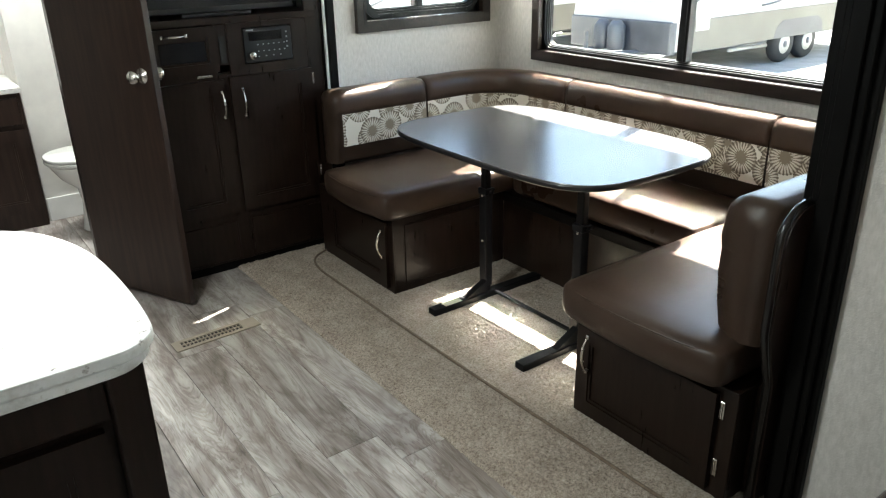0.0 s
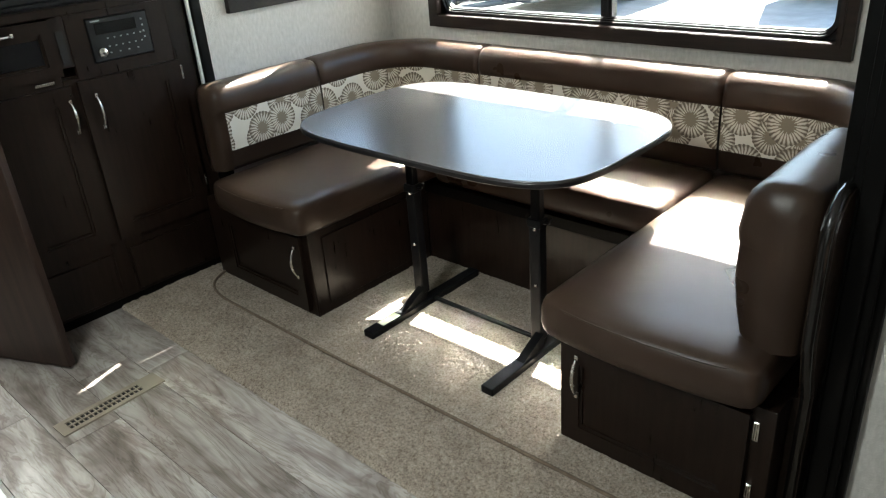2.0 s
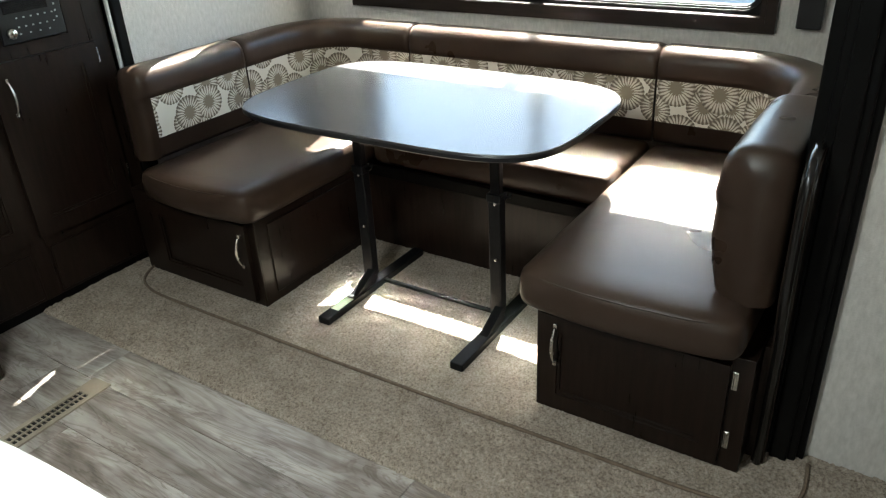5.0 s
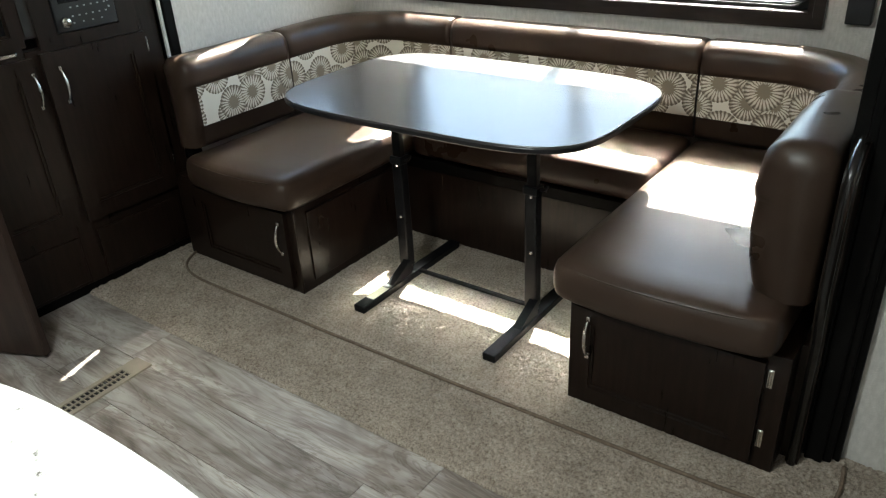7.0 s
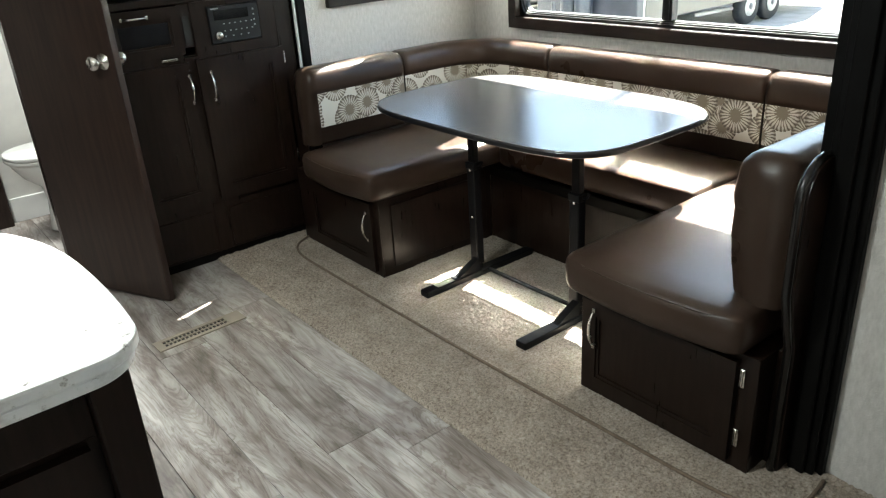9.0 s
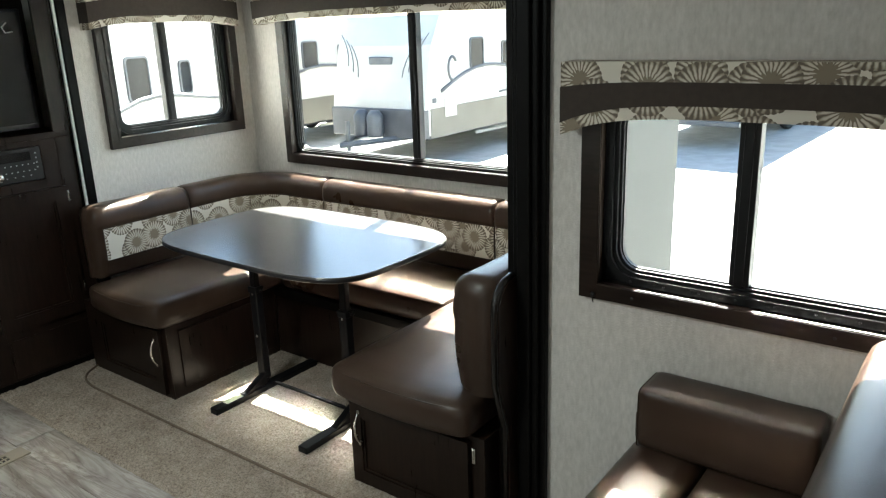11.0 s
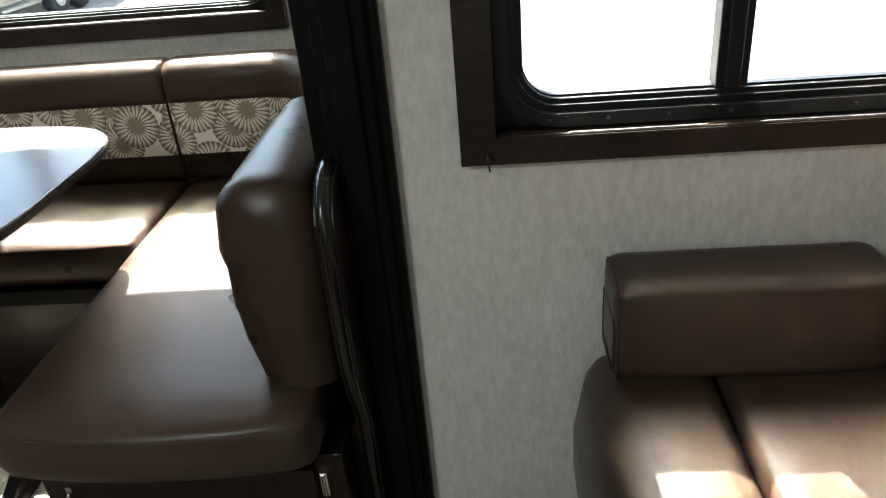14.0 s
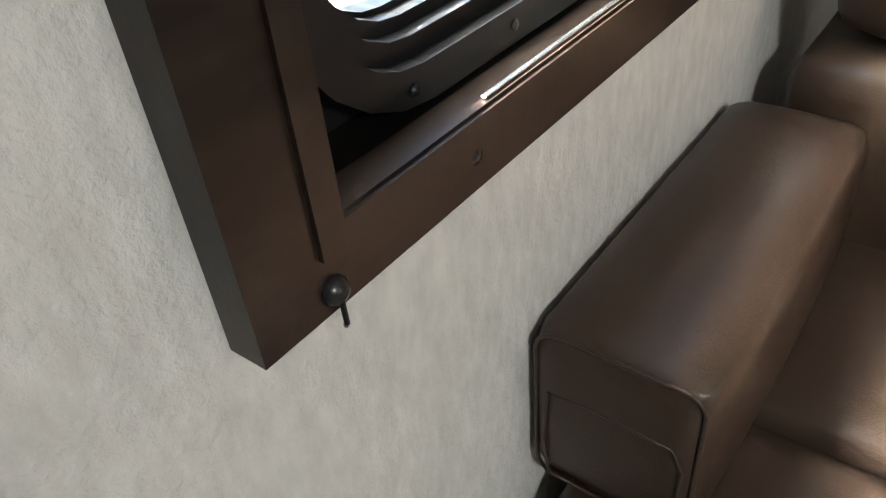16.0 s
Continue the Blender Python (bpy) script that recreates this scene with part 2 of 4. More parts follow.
def flower_material():
    """Cream cloth printed with overlapping grey-brown seed-head discs, laid out by the UV map in metres."""
    m, n, l, p = material("seed_head_fabric")
    uv = n.new("ShaderNodeUVMap")
    uv.uv_map = "metres"

    def math_node(op, a, b=None):
        k = n.new("ShaderNodeMath")
        k.operation = op
        for i, v in enumerate((a, b)):
            if v is None:
                continue
            if isinstance(v, (int, float)):
                k.inputs[i].default_value = v
            else:
                l.new(v, k.inputs[i])
        return k.outputs[0]

    out = None
    for scale, shift, radius in ((6.9, 0.0, 0.064), (6.5, 3.7, 0.069)):
        mv = n.new("ShaderNodeVectorMath")
        mv.operation = "ADD"
        mv.inputs[1].default_value = (shift, shift * 0.37, 0)
        l.new(uv.outputs[0], mv.inputs[0])
        v = n.new("ShaderNodeTexVoronoi")
        v.voronoi_dimensions = "2D"
        v.inputs["Scale"].default_value, v.inputs["Randomness"].default_value = scale, 0.55
        l.new(mv.outputs[0], v.inputs["Vector"])
        sub = n.new("ShaderNodeVectorMath")
        sub.operation = "SUBTRACT"
        l.new(mv.outputs[0], sub.inputs[0])
        l.new(v.outputs["Position"], sub.inputs[1])
        ln = n.new("ShaderNodeVectorMath")
        ln.operation = "LENGTH"
        l.new(sub.outputs[0], ln.inputs[0])
        sp = n.new("ShaderNodeSeparateXYZ")
        l.new(sub.outputs[0], sp.inputs[0])
        ang = math_node("ARCTAN2", sp.outputs[1], sp.outputs[0])
        rad = math_node("DIVIDE", ln.outputs["Value"], radius)
        cell = n.new("ShaderNodeSeparateColor")
        l.new(v.outputs["Color"], cell.inputs[0])
        wob = noise_node(n, l, 60, 2)
        turn = math_node("ADD", math_node("MULTIPLY", ang, 13.0), math_node("MULTIPLY", wob.outputs[0], 2.2))
        rays = math_node("ABSOLUTE", math_node("SINE", turn))
        star = math_node("ABSOLUTE", math_node("SINE", math_node("MULTIPLY", ang, 6.0)))
        jag = math_node("ADD", 0.29, math_node("MULTIPLY", star, 0.15))
        core = math_node("LESS_THAN", rad, jag)
        inside = math_node("LESS_THAN", math_node("ADD", rad, math_node("MULTIPLY", math_node("POWER", rays, 4.0), 0.03)), 1.0)
        width = ramp_node(n, l, rad, [(0.30, (0.62, 0.62, 0.62)), (0.55, (0.44, 0.44, 0.44)), (0.80, (0.62, 0.62, 0.62)), (0.96, (0.98, 0.98, 0.98))])
        stroke = math_node("ADD", math_node("MULTIPLY", math_node("SUBTRACT", width.outputs[0], rays), 1.5), 0.50)
        dark = math_node("ADD", stroke, math_node("MULTIPLY", math_node("SUBTRACT", cell.outputs[0], 0.5), 0.35))
        disc = ramp_node(n, l, dark, [(0.0, (0.57, 0.53, 0.45)), (0.40, (0.36, 0.315, 0.25)), (0.75, (0.225, 0.188, 0.142)), (1.0, (0.12, 0.097, 0.072))])
        corec = n.new("ShaderNodeMixRGB")
        l.new(core, corec.inputs[0])
        l.new(disc.outputs[0], corec.inputs[1])
        corec.inputs[2].default_value = (0.205, 0.168, 0.122, 1)
        mx = n.new("ShaderNodeMixRGB")
        l.new(inside, mx.inputs[0])
        if out is None:
            mx.inputs[1].default_value = (0.62, 0.585, 0.51, 1)
        else:
            l.new(out, mx.inputs[1])
        l.new(corec.outputs[0], mx.inputs[2])
        out = mx.outputs[0]
    l.new(out, p.inputs["Base Color"])
    p.inputs["Roughness"].default_value = 0.85
    t = noise_node(n, l, 700, 2)
    bp = n.new("ShaderNodeBump")
    bp.inputs["Strength"].default_value, bp.inputs["Distance"].default_value = 0.3, 0.001
    l.new(t.outputs[0], bp.inputs["Height"])
    l.new(bp.outputs[0], p.inputs["Normal"])
    return m


FLOWER = flower_material()


def marble_material():
    m, n, l, p = material("white_marbled_laminate")
    a, b = noise_node(n, l, 9, 8, rough=0.7), noise_node(n, l, 2.5, 4)
    r = ramp_node(n, l, a.outputs[0], [(0.30, (0.30, 0.28, 0.25)), (0.40, (0.58, 0.56, 0.53)), (0.5, (0.72, 0.71, 0.69)), (0.7, (0.78, 0.77, 0.76))])
    flecks = ramp_node(n, l, noise_node(n, l, 38, 5, rough=0.65).outputs[0], [(0.30, (0.12, 0.10, 0.085)), (0.355, (0.64, 0.62, 0.59)), (0.405, (1.0, 1.0, 1.0))])
    mx = n.new("ShaderNodeMixRGB")
    mx.blend_type, mx.inputs[0].default_value = "MULTIPLY", 1.0
    l.new(r.outputs[0], mx.inputs[1])
    l.new(flecks.outputs[0], mx.inputs[2])
    l.new(mx.outputs[0], p.inputs["Base Color"])
    p.inputs["Roughness"].default_value = 0.28
    return m


MARBLE = marble_material()


# ---- mesh helpers ----
def mesh_of(name, verts, faces, mat, smooth=False, uvs=None):
    me = bpy.data.meshes.new(name)
    me.from_pydata([tuple(v) for v in verts], [], faces)
    me.materials.append(mat)
    if smooth:
        me.polygons.foreach_set("use_smooth", [True] * len(me.polygons))
    if uvs is not None:
        lay = me.uv_layers.new(name="metres")
        idx = np.empty(len(me.loops), dtype=np.int32)
        me.loops.foreach_get("vertex_index", idx)
        lay.data.foreach_set("uv", np.array(uvs, dtype=np.float32)[idx].ravel())
    me.validate()
    bm = bmesh.new()
    bm.from_mesh(me)
    bmesh.ops.recalc_face_normals(bm, faces=bm.faces)
    bm.to_mesh(me)
    bm.free()
    return me


def part(name, geo, mat, parent=None, label="", smooth=False, uvs=None, m=None):
    ob = new(name, mesh_of(name, geo[0], geo[1], mat, smooth, uvs))
    ob.parent = parent
    if m is not None:
        ob.matrix_local = m
    if label:
        ob["label"] = label
    return ob


def thing(name, label, category, group="", kind="", at=(0, 0, 0), rz=0):
    ob = new(name)
    ob.matrix_world = pose(*at, rz=rz)
    return tagged(ob, label, category, group, kind)


def join(*geos):
    vs, fs = [], []
    for v, f in geos:
        k = len(vs)
        vs += list(v)
        fs += [tuple(i + k for i in q) for q in f]
    return vs, fs


def moved(geo, m):
    return [m @ Vector(v) for v in geo[0]], geo[1]


def steps(a, b, r, n):
    inner = [a + r + (b - a - 2 * r) * i / n for i in range(n + 1)] if n else [a + r, b - r]
    k = 3
    head = [a + r * (1 - math.cos(math.pi / 2 * i / k)) * 1.0 for i in range(k)]
    tail = [b - (h - a) for h in reversed(head)]
    return head + inner + tail


def rbox(x0, x1, y0, y1, z0, z1, r=0.004, n=0, crown=0.0, soft=None):
    """A box with rounded edges; crown lifts the middle of its top, soft is a function that bends the vertices."""
    r = min(r, (x1 - x0) / 2.01, (y1 - y0) / 2.01, (z1 - z0) / 2.01)
    ax = [steps(x0, x1, r, n), steps(y0, y1, r, n), steps(z0, z1, r, min(n, 2))]
    lo, hi = (x0 + r, y0 + r, z0 + r), (x1 - r, y1 - r, z1 - r)
    ids, vs, fs = {}, [], []

    def vid(i, j, k):
        key = (i, j, k)
        if key not in ids:
            p = Vector((ax[0][i], ax[1][j], ax[2][k]))
            c = Vector([min(max(p[a], lo[a]), hi[a]) for a in range(3)])
            d = p - c
            if d.length > 1e-9:
                q = Vector([0.0, 0.0, 0.0])
                for a in range(3):
                    q[a] = (d[a] / r)
                q = Vector([math.sin(min(1, abs(v)) * math.pi / 2) * (1 if v >= 0 else -1) if abs(v) < 1 else v for v in q])
                p = c + q.normalized() * r
            if crown and p.z > (z0 + z1) / 2:
                u, w = (p.x - x0) / (x1 - x0) * 2 - 1, (p.y - y0) / (y1 - y0) * 2 - 1
                p.z += crown * (1 - u * u) * (1 - w * w)
            ids[key] = len(vs)
            vs.append(soft(p) if soft else p)
        return ids[key]

    na, nb, nc = (len(a) - 1 for a in ax)
    for i in range(na):
        for j in range(nb):
            for k in (0, nc):
                fs.append((vid(i, j, k), vid(i + 1, j, k), vid(i + 1, j + 1, k), vid(i, j + 1, k)))
    for i in range(na):
        for k in range(nc):
            for j in (0, nb):
                fs.append((vid(i, j, k), vid(i + 1, j, k), vid(i + 1, j, k + 1), vid(i, j, k + 1)))
    for j in range(nb):
        for k in range(nc):
            for i in (0, na):
                fs.append((vid(i, j, k), vid(i, j + 1, k), vid(i, j + 1, k + 1), vid(i, j, k + 1)))
    return vs, fs


def box(x0, x1, y0, y1, z0, z1):
    vs = [(x, y, z) for x in (x0, x1) for y in (y0, y1) for z in (z0, z1)]
    return vs, [(0, 1, 3, 2), (4, 6, 7, 5), (0, 4, 5, 1), (2, 3, 7, 6), (0, 2, 6, 4), (1, 5, 7, 3)]


def tube(points, r, n=8, closed=False):
    """A round tube along the points, with a frame carried along so that it never twists."""
    pts = [Vector(p) for p in points]
    vs, fs, u = [], [], None
    for i, p in enumerate(pts):
        a = pts[i - 1] if i or closed else p
        b = pts[(i + 1) % len(pts)] if i + 1 < len(pts) or closed else p
        d = (b - a).normalized()
        if u is None:
            u = d.cross(Vector((0, 0, 1)) if abs(d.z) < 0.9 else Vector((1, 0, 0)))
        u = (u - d * u.dot(d)).normalized()
        w = d.cross(u)
        rr = r[i] if isinstance(r, (list, tuple)) else r
        vs += [p + rr * (math.cos(2 * math.pi * k / n) * u + math.sin(2 * math.pi * k / n) * w) for k in range(n)]
    m = len(pts)
    for i in range(m if closed else m - 1):
        j = (i + 1) % m
        fs += [(i * n + k, i * n + (k + 1) % n, j * n + (k + 1) % n, j * n + k) for k in range(n)]
    if not closed:
        fs += [tuple(range(n)), tuple((m - 1) * n + k for k in range(n))]
    return vs, fs


def lathe(profile, n=20, m=None):
    vs = [(r * math.cos(2 * math.pi * k / n), r * math.sin(2 * math.pi * k / n), z) for r, z in profile for k in range(n)]
    fs = [(i * n + k, i * n + (k + 1) % n, (i + 1) * n + (k + 1) % n, (i + 1) * n + k) for i in range(len(profile) - 1) for k in range(n)]
    fs += [tuple(range(n)), tuple((len(profile) - 1) * n + k for k in range(n))]
    return moved((vs, fs), m) if m is not None else (vs, fs)


def prism(outline, z0, z1, bevel=0.003):
    n = len(outline)
    cx, cy = sum(p[0] for p in outline) / n, sum(p[1] for p in outline) / n
    rings = []
    for z, s in ((z0, bevel), (z0 + bevel, 0), (z1 - bevel, 0), (z1 - bevel * 0.3, bevel * 0.3), (z1, bevel)):
        rings.append([(cx + (x - cx) * (1 - s / 0.4), cy + (y - cy) * (1 - s / 0.4), z) for x, y in outline])
    vs = [p for r in rings for p in r]
    fs = [(i * n + k, i * n + (k + 1) % n, (i + 1) * n + (k + 1) % n, (i + 1) * n + k) for i in range(len(rings) - 1) for k in range(n)]
    return vs, fs + [tuple(range(n)), tuple((len(rings) - 1) * n + k for k in range(n))]


def round_rect(a0, a1, b0, b1, r, k=6):
    pts = []
    for ca, cb, s in ((a1 - r, b1 - r, 0), (a0 + r, b1 - r, 90), (a0 + r, b0 + r, 180), (a1 - r, b0 + r, 270)):
        for i in range(k + 1):
            t = radians(s + 90 * i / k)
            pts.append((ca + r * math.cos(t), cb + r * math.sin(t)))
    return pts


def ring(outer, inner, d0, d1, axis):
    """A plate with a hole between the planes d0 and d1 across the axis; outlines in the other two axes."""
    n = len(outer)

    def put(p, d):
        return {"x": (d, p[0], p[1]), "y": (p[0], d, p[1]), "z": (p[0], p[1], d)}[axis]

    vs = [put(p, d) for loop, d in ((outer, d0), (inner, d0), (inner, d1), (outer, d1)) for p in loop]
    fs = [(a * n + k, a * n + (k + 1) % n, b * n + (k + 1) % n, b * n + k) for a, b in ((0, 1), (1, 2), (2, 3), (3, 0)) for k in range(n)]
    return vs, fs


def rect_ring(o, i, d0, d1, axis):
    return ring([(o[1], o[3]), (o[0], o[3]), (o[0], o[2]), (o[1], o[2])], [(i[1], i[3]), (i[0], i[3]), (i[0], i[2]), (i[1], i[2])], d0, d1, axis)


# ---- structure ----
def structure(name, geo, mat, label, category="wall", smooth=False):
    return tagged(part(name, geo, mat, smooth=smooth), label, category, kind="structure")


CEIL, WALL_X, OUT_X, END_Y, NEAR_Y = 2.08, 1.76, 2.81, 3.40, 0.903
W2 = (-0.18, 0.666, 0.905, 1.46)
WB = (1.30, 3.055, 0.942, 1.76)
W1 = (1.935, 2.667, 1.128, 1.76)
structure("wall_lounge", rect_ring((-1.7, 0.84, -0.05, CEIL), W2, WALL_X, WALL_X + 0.05, "x"), WALLPAPER, "off-white textured vinyl wall with a window opening")
structure("wall_header", box(WALL_X, WALL_X + 0.05, 0.842, 3.75, 1.96, CEIL), WALLPAPER, "off-white wall above the slide-out opening")
structure("wall_slide_out", rect_ring((NEAR_Y - 0.04, END_Y + 0.05, -0.05, 2.0), WB, OUT_X, OUT_X + 0.05, "x"), WALLPAPER, "off-white textured wall behind the dinette")
structure("wall_slide_end", rect_ring((1.775, OUT_X - 0.001, -0.05, 2.0), W1, END_Y, END_Y + 0.05, "y"), WALLPAPER, "off-white textured end wall of the slide-out")
structure("wall_slide_near", box(1.83, OUT_X - 0.001, NEAR_Y - 0.04, NEAR_Y, -0.05, 2.0), WALLPAPER, "off-white near end wall of the slide-out")
structure("slide_siding", box(1.815, OUT_X + 0.056, NEAR_Y - 0.05, NEAR_Y - 0.041, -0.4, 2.05), SIDING, "grey fibreglass siding on the side of the slide-out", "siding")
structure("slide_flange", rbox(1.815, 1.99, NEAR_Y - 0.058, NEAR_Y - 0.0505, -0.4, 2.05, 0.003), WHITETRIM, "white flange along the slide-out siding", "flange")
structure("wall_galley", box(-1.62, -1.57, -1.7, 6.0, -0.05, CEIL), WALLPAPER, "off-white wall on the galley side")
structure("wall_front", box(-1.57, WALL_X + 0.05, -1.75, -1.70, -0.05, CEIL), WALLPAPER, "off-white wall at the front end")
structure("wall_bath_left", box(-1.57, -0.02, 3.70, 3.74, -0.05, CEIL), DARKWOOD, "dark wood bathroom partition")
structure("wall_bath_header", box(-0.02, 0.60, 3.70, 3.74, 1.92, CEIL), DARKWOOD, "dark wood header over the bathroom doorway")
structure("wall_bath_return", box(0.60, 0.822, 3.70, 3.855, -0.05, CEIL), DARKWOOD, "dark wood partition beside the bathroom doorway")
structure("wall_bath_right", box(0.60, 1.80, 3.86, 3.90, -0.05, CEIL), DARKWOOD, "dark partition behind the television cabinet")
structure("wall_bath_far", box(0.54, 1.799, 4.82, 4.87, -0.05, CEIL), BATHWALL, "pale grey bathroom wall")
structure("wall_bath_return", box(0.54, 0.59, 4.871, 5.279, -0.05, CEIL), BATHWALL, "pale grey wall beside the vanity")
structure("wall_bath_end", box(-1.57, 1.86, 5.28, 5.33, -0.05, CEIL), BATHWALL, "pale grey bathroom end wall")
structure("wall_bath_side", box(1.80, 1.86, 3.42, 5.28, -0.05, CEIL), BATHWALL, "pale bathroom side wall")
structure("ceiling", join(box(-1.62, 1.86, -1.75, 5.33, CEIL, CEIL + 0.05), box(1.815, OUT_X + 0.05, NEAR_Y - 0.04, END_Y + 0.05, 2.0, 2.04)), CEILING_MAT, "white panelled ceiling", "ceiling")
# unseen board added outside so the sun patches end on table and seat
structure("sun_limit_board", rbox(OUT_X + 0.055, OUT_X + 0.425, NEAR_Y - 0.1, END_Y + 0.1, 2.0, 2.05, 0.01), RVWHITE, "unseen white board added to cut off the sun at the wide window", "eave")
structure("subfloor", box(-1.62, 1.86, -1.75, 5.33, -0.10, -0.012), DARKHOLE, "dark subfloor under the planks", "floor")
structure("slide_floor", box(1.861, OUT_X + 0.05, NEAR_Y - 0.04, END_Y + 0.05, -0.10, -0.006), DARKHOLE, "floor deck of the slide-out", "floor")
structure("baseboard", rbox(0.545, 1.79, 4.806, 4.819, 0.001, 0.14, 0.004), WHITETRIM, "white baseboard in the bathroom", "baseboard")

carpet_main = structure("carpet", rbox(1.16, 1.86, -1.68, 3.45, -0.011, 0.008, 0.006), CARPET, "beige cut-pile carpet", "carpet")
carpet_slide = structure("carpet_slide_out", prism([(1.455, 1.1), (1.455, 3.15)] + [(1.455 + 0.18 * (1 - math.cos(a)), 3.15 + 0.18 * math.sin(a)) for a in (0.5, 1.0, 1.5)] + [(2.80, 3.36), (2.80, 0.87)] + [(1.70 - 0.02, 0.86)] + [(1.455 + 0.22 * (1 - math.sin(a)), 0.86 + 0.24 * (1 - math.cos(a))) for a in (0.3, 0.7, 1.1)], 0.004, 0.013, 0.002), CARPET, "beige carpet on the slide-out floor", "carpet")


def pile(name, x0, x1, y0, y1, z0, z1, step=0.0055):
    """Cut pile as a fine uneven sheet of tufts."""
    r = np.random.RandomState(3)
    nx, ny = int((x1 - x0) / step), int((y1 - y0) / step)
    gx, gy = np.meshgrid(np.linspace(x0, x1, nx), np.linspace(y0, y1, ny), indexing="ij")
    gz = z0 + (z1 - z0) * r.rand(nx, ny)
    gx[1:-1] += (r.rand(nx - 2, ny) - 0.5) * step
    gy[:, 1:-1] += (r.rand(nx, ny - 2) - 0.5) * step
    gx[0] += (r.rand(ny) - 0.3) * 0.008
    gz[0] = z0 - 0.006
    co = np.stack([gx, gy, gz], -1).reshape(-1, 3)
    idx = np.arange(nx * ny).reshape(nx, ny)
    quads = np.stack([idx[:-1, :-1], idx[1:, :-1], idx[1:, 1:], idx[:-1, 1:]], -1).reshape(-1, 4)
    me = bpy.data.meshes.new(name)
    me.vertices.add(len(co))
    me.vertices.foreach_set("co", co.ravel())
    me.loops.add(quads.size)
    me.loops.foreach_set("vertex_index", quads.ravel())
    me.polygons.add(len(quads))
    me.polygons.foreach_set("loop_start", np.arange(0, quads.size, 4))
    me.update(calc_edges=True)
    me.polygons.foreach_set("use_smooth", [True] * len(quads))
    me.materials.append(CARPET)
    return tagged(new(name, me), "dense beige cut pile of the carpet", "carpet pile", kind="stuff")


pile("carpet_pile", 1.156, 1.757, -0.65, 3.445, 0.0095, 0.0170, 0.0070)
pile("carpet_pile", 1.7571, 2.26, 0.872, 3.36, 0.0125, 0.0182, 0.0070)
line = [(1.70, 3.36), (1.60, 3.345), (1.50, 3.29), (1.455, 3.18), (1.45, 3.0), (1.452, 2.0), (1.466, 1.35), (1.470, 1.10), (1.480, 0.95), (1.505, 0.86), (1.555, 0.815), (1.62, 0.805), (1.715, 0.815)]
for k in range(2):
    line = [line[0]] + [q for a, b in zip(line, line[1:]) for q in ((a[0] * 0.75 + b[0] * 0.25, a[1] * 0.75 + b[1] * 0.25), (a[0] * 0.25 + b[0] * 0.75, a[1] * 0.25 + b[1] * 0.75))] + [line[-1]]
structure("carpet_trim", tube([(x, y, 0.0185) for x, y in line], 0.0055, 8), BINDING, "brown bound edge of the slide-out carpet", "trim", True)

# slide-out jamb trim, near side and far side
near_trim = thing("trim_near_jamb", "wide dark brown moulded jamb beside the slide-out", "trim", kind="structure")
for x0, x1, y0, y1 in ((1.735, 1.759, 0.830, 0.962), (1.718, 1.736, 0.848, 0.932), (1.705, 1.719, 0.868, 0.912)):
    part("moulding", rbox(x0, x1, y0, y1, 0.009, CEIL, 0.005), BLACKTRIM, near_trim)
part("jamb_return", rbox(1.76, 1.85, 0.905, 0.955, 0.014, 1.99, 0.004), BLACKTRIM, near_trim)
far_trim = thing("trim_far_jamb", "black jamb with a thin white seal beside the cabinet", "trim", kind="structure")
part("moulding", rbox(1.735, 1.80, 3.402, 3.47, 0.009, 1.99, 0.006), BLACKTRIM, far_trim)
part("seal", rbox(1.722, 1.734, 3.412, 3.427, 0.5, 1.99, 0.003), WHITETRIM, far_trim, "thin white weather seal")


# ---- windows ----
def to_axis(axis, a, d, b):
    return (d, a, b) if axis == "x" else (a, d, b)


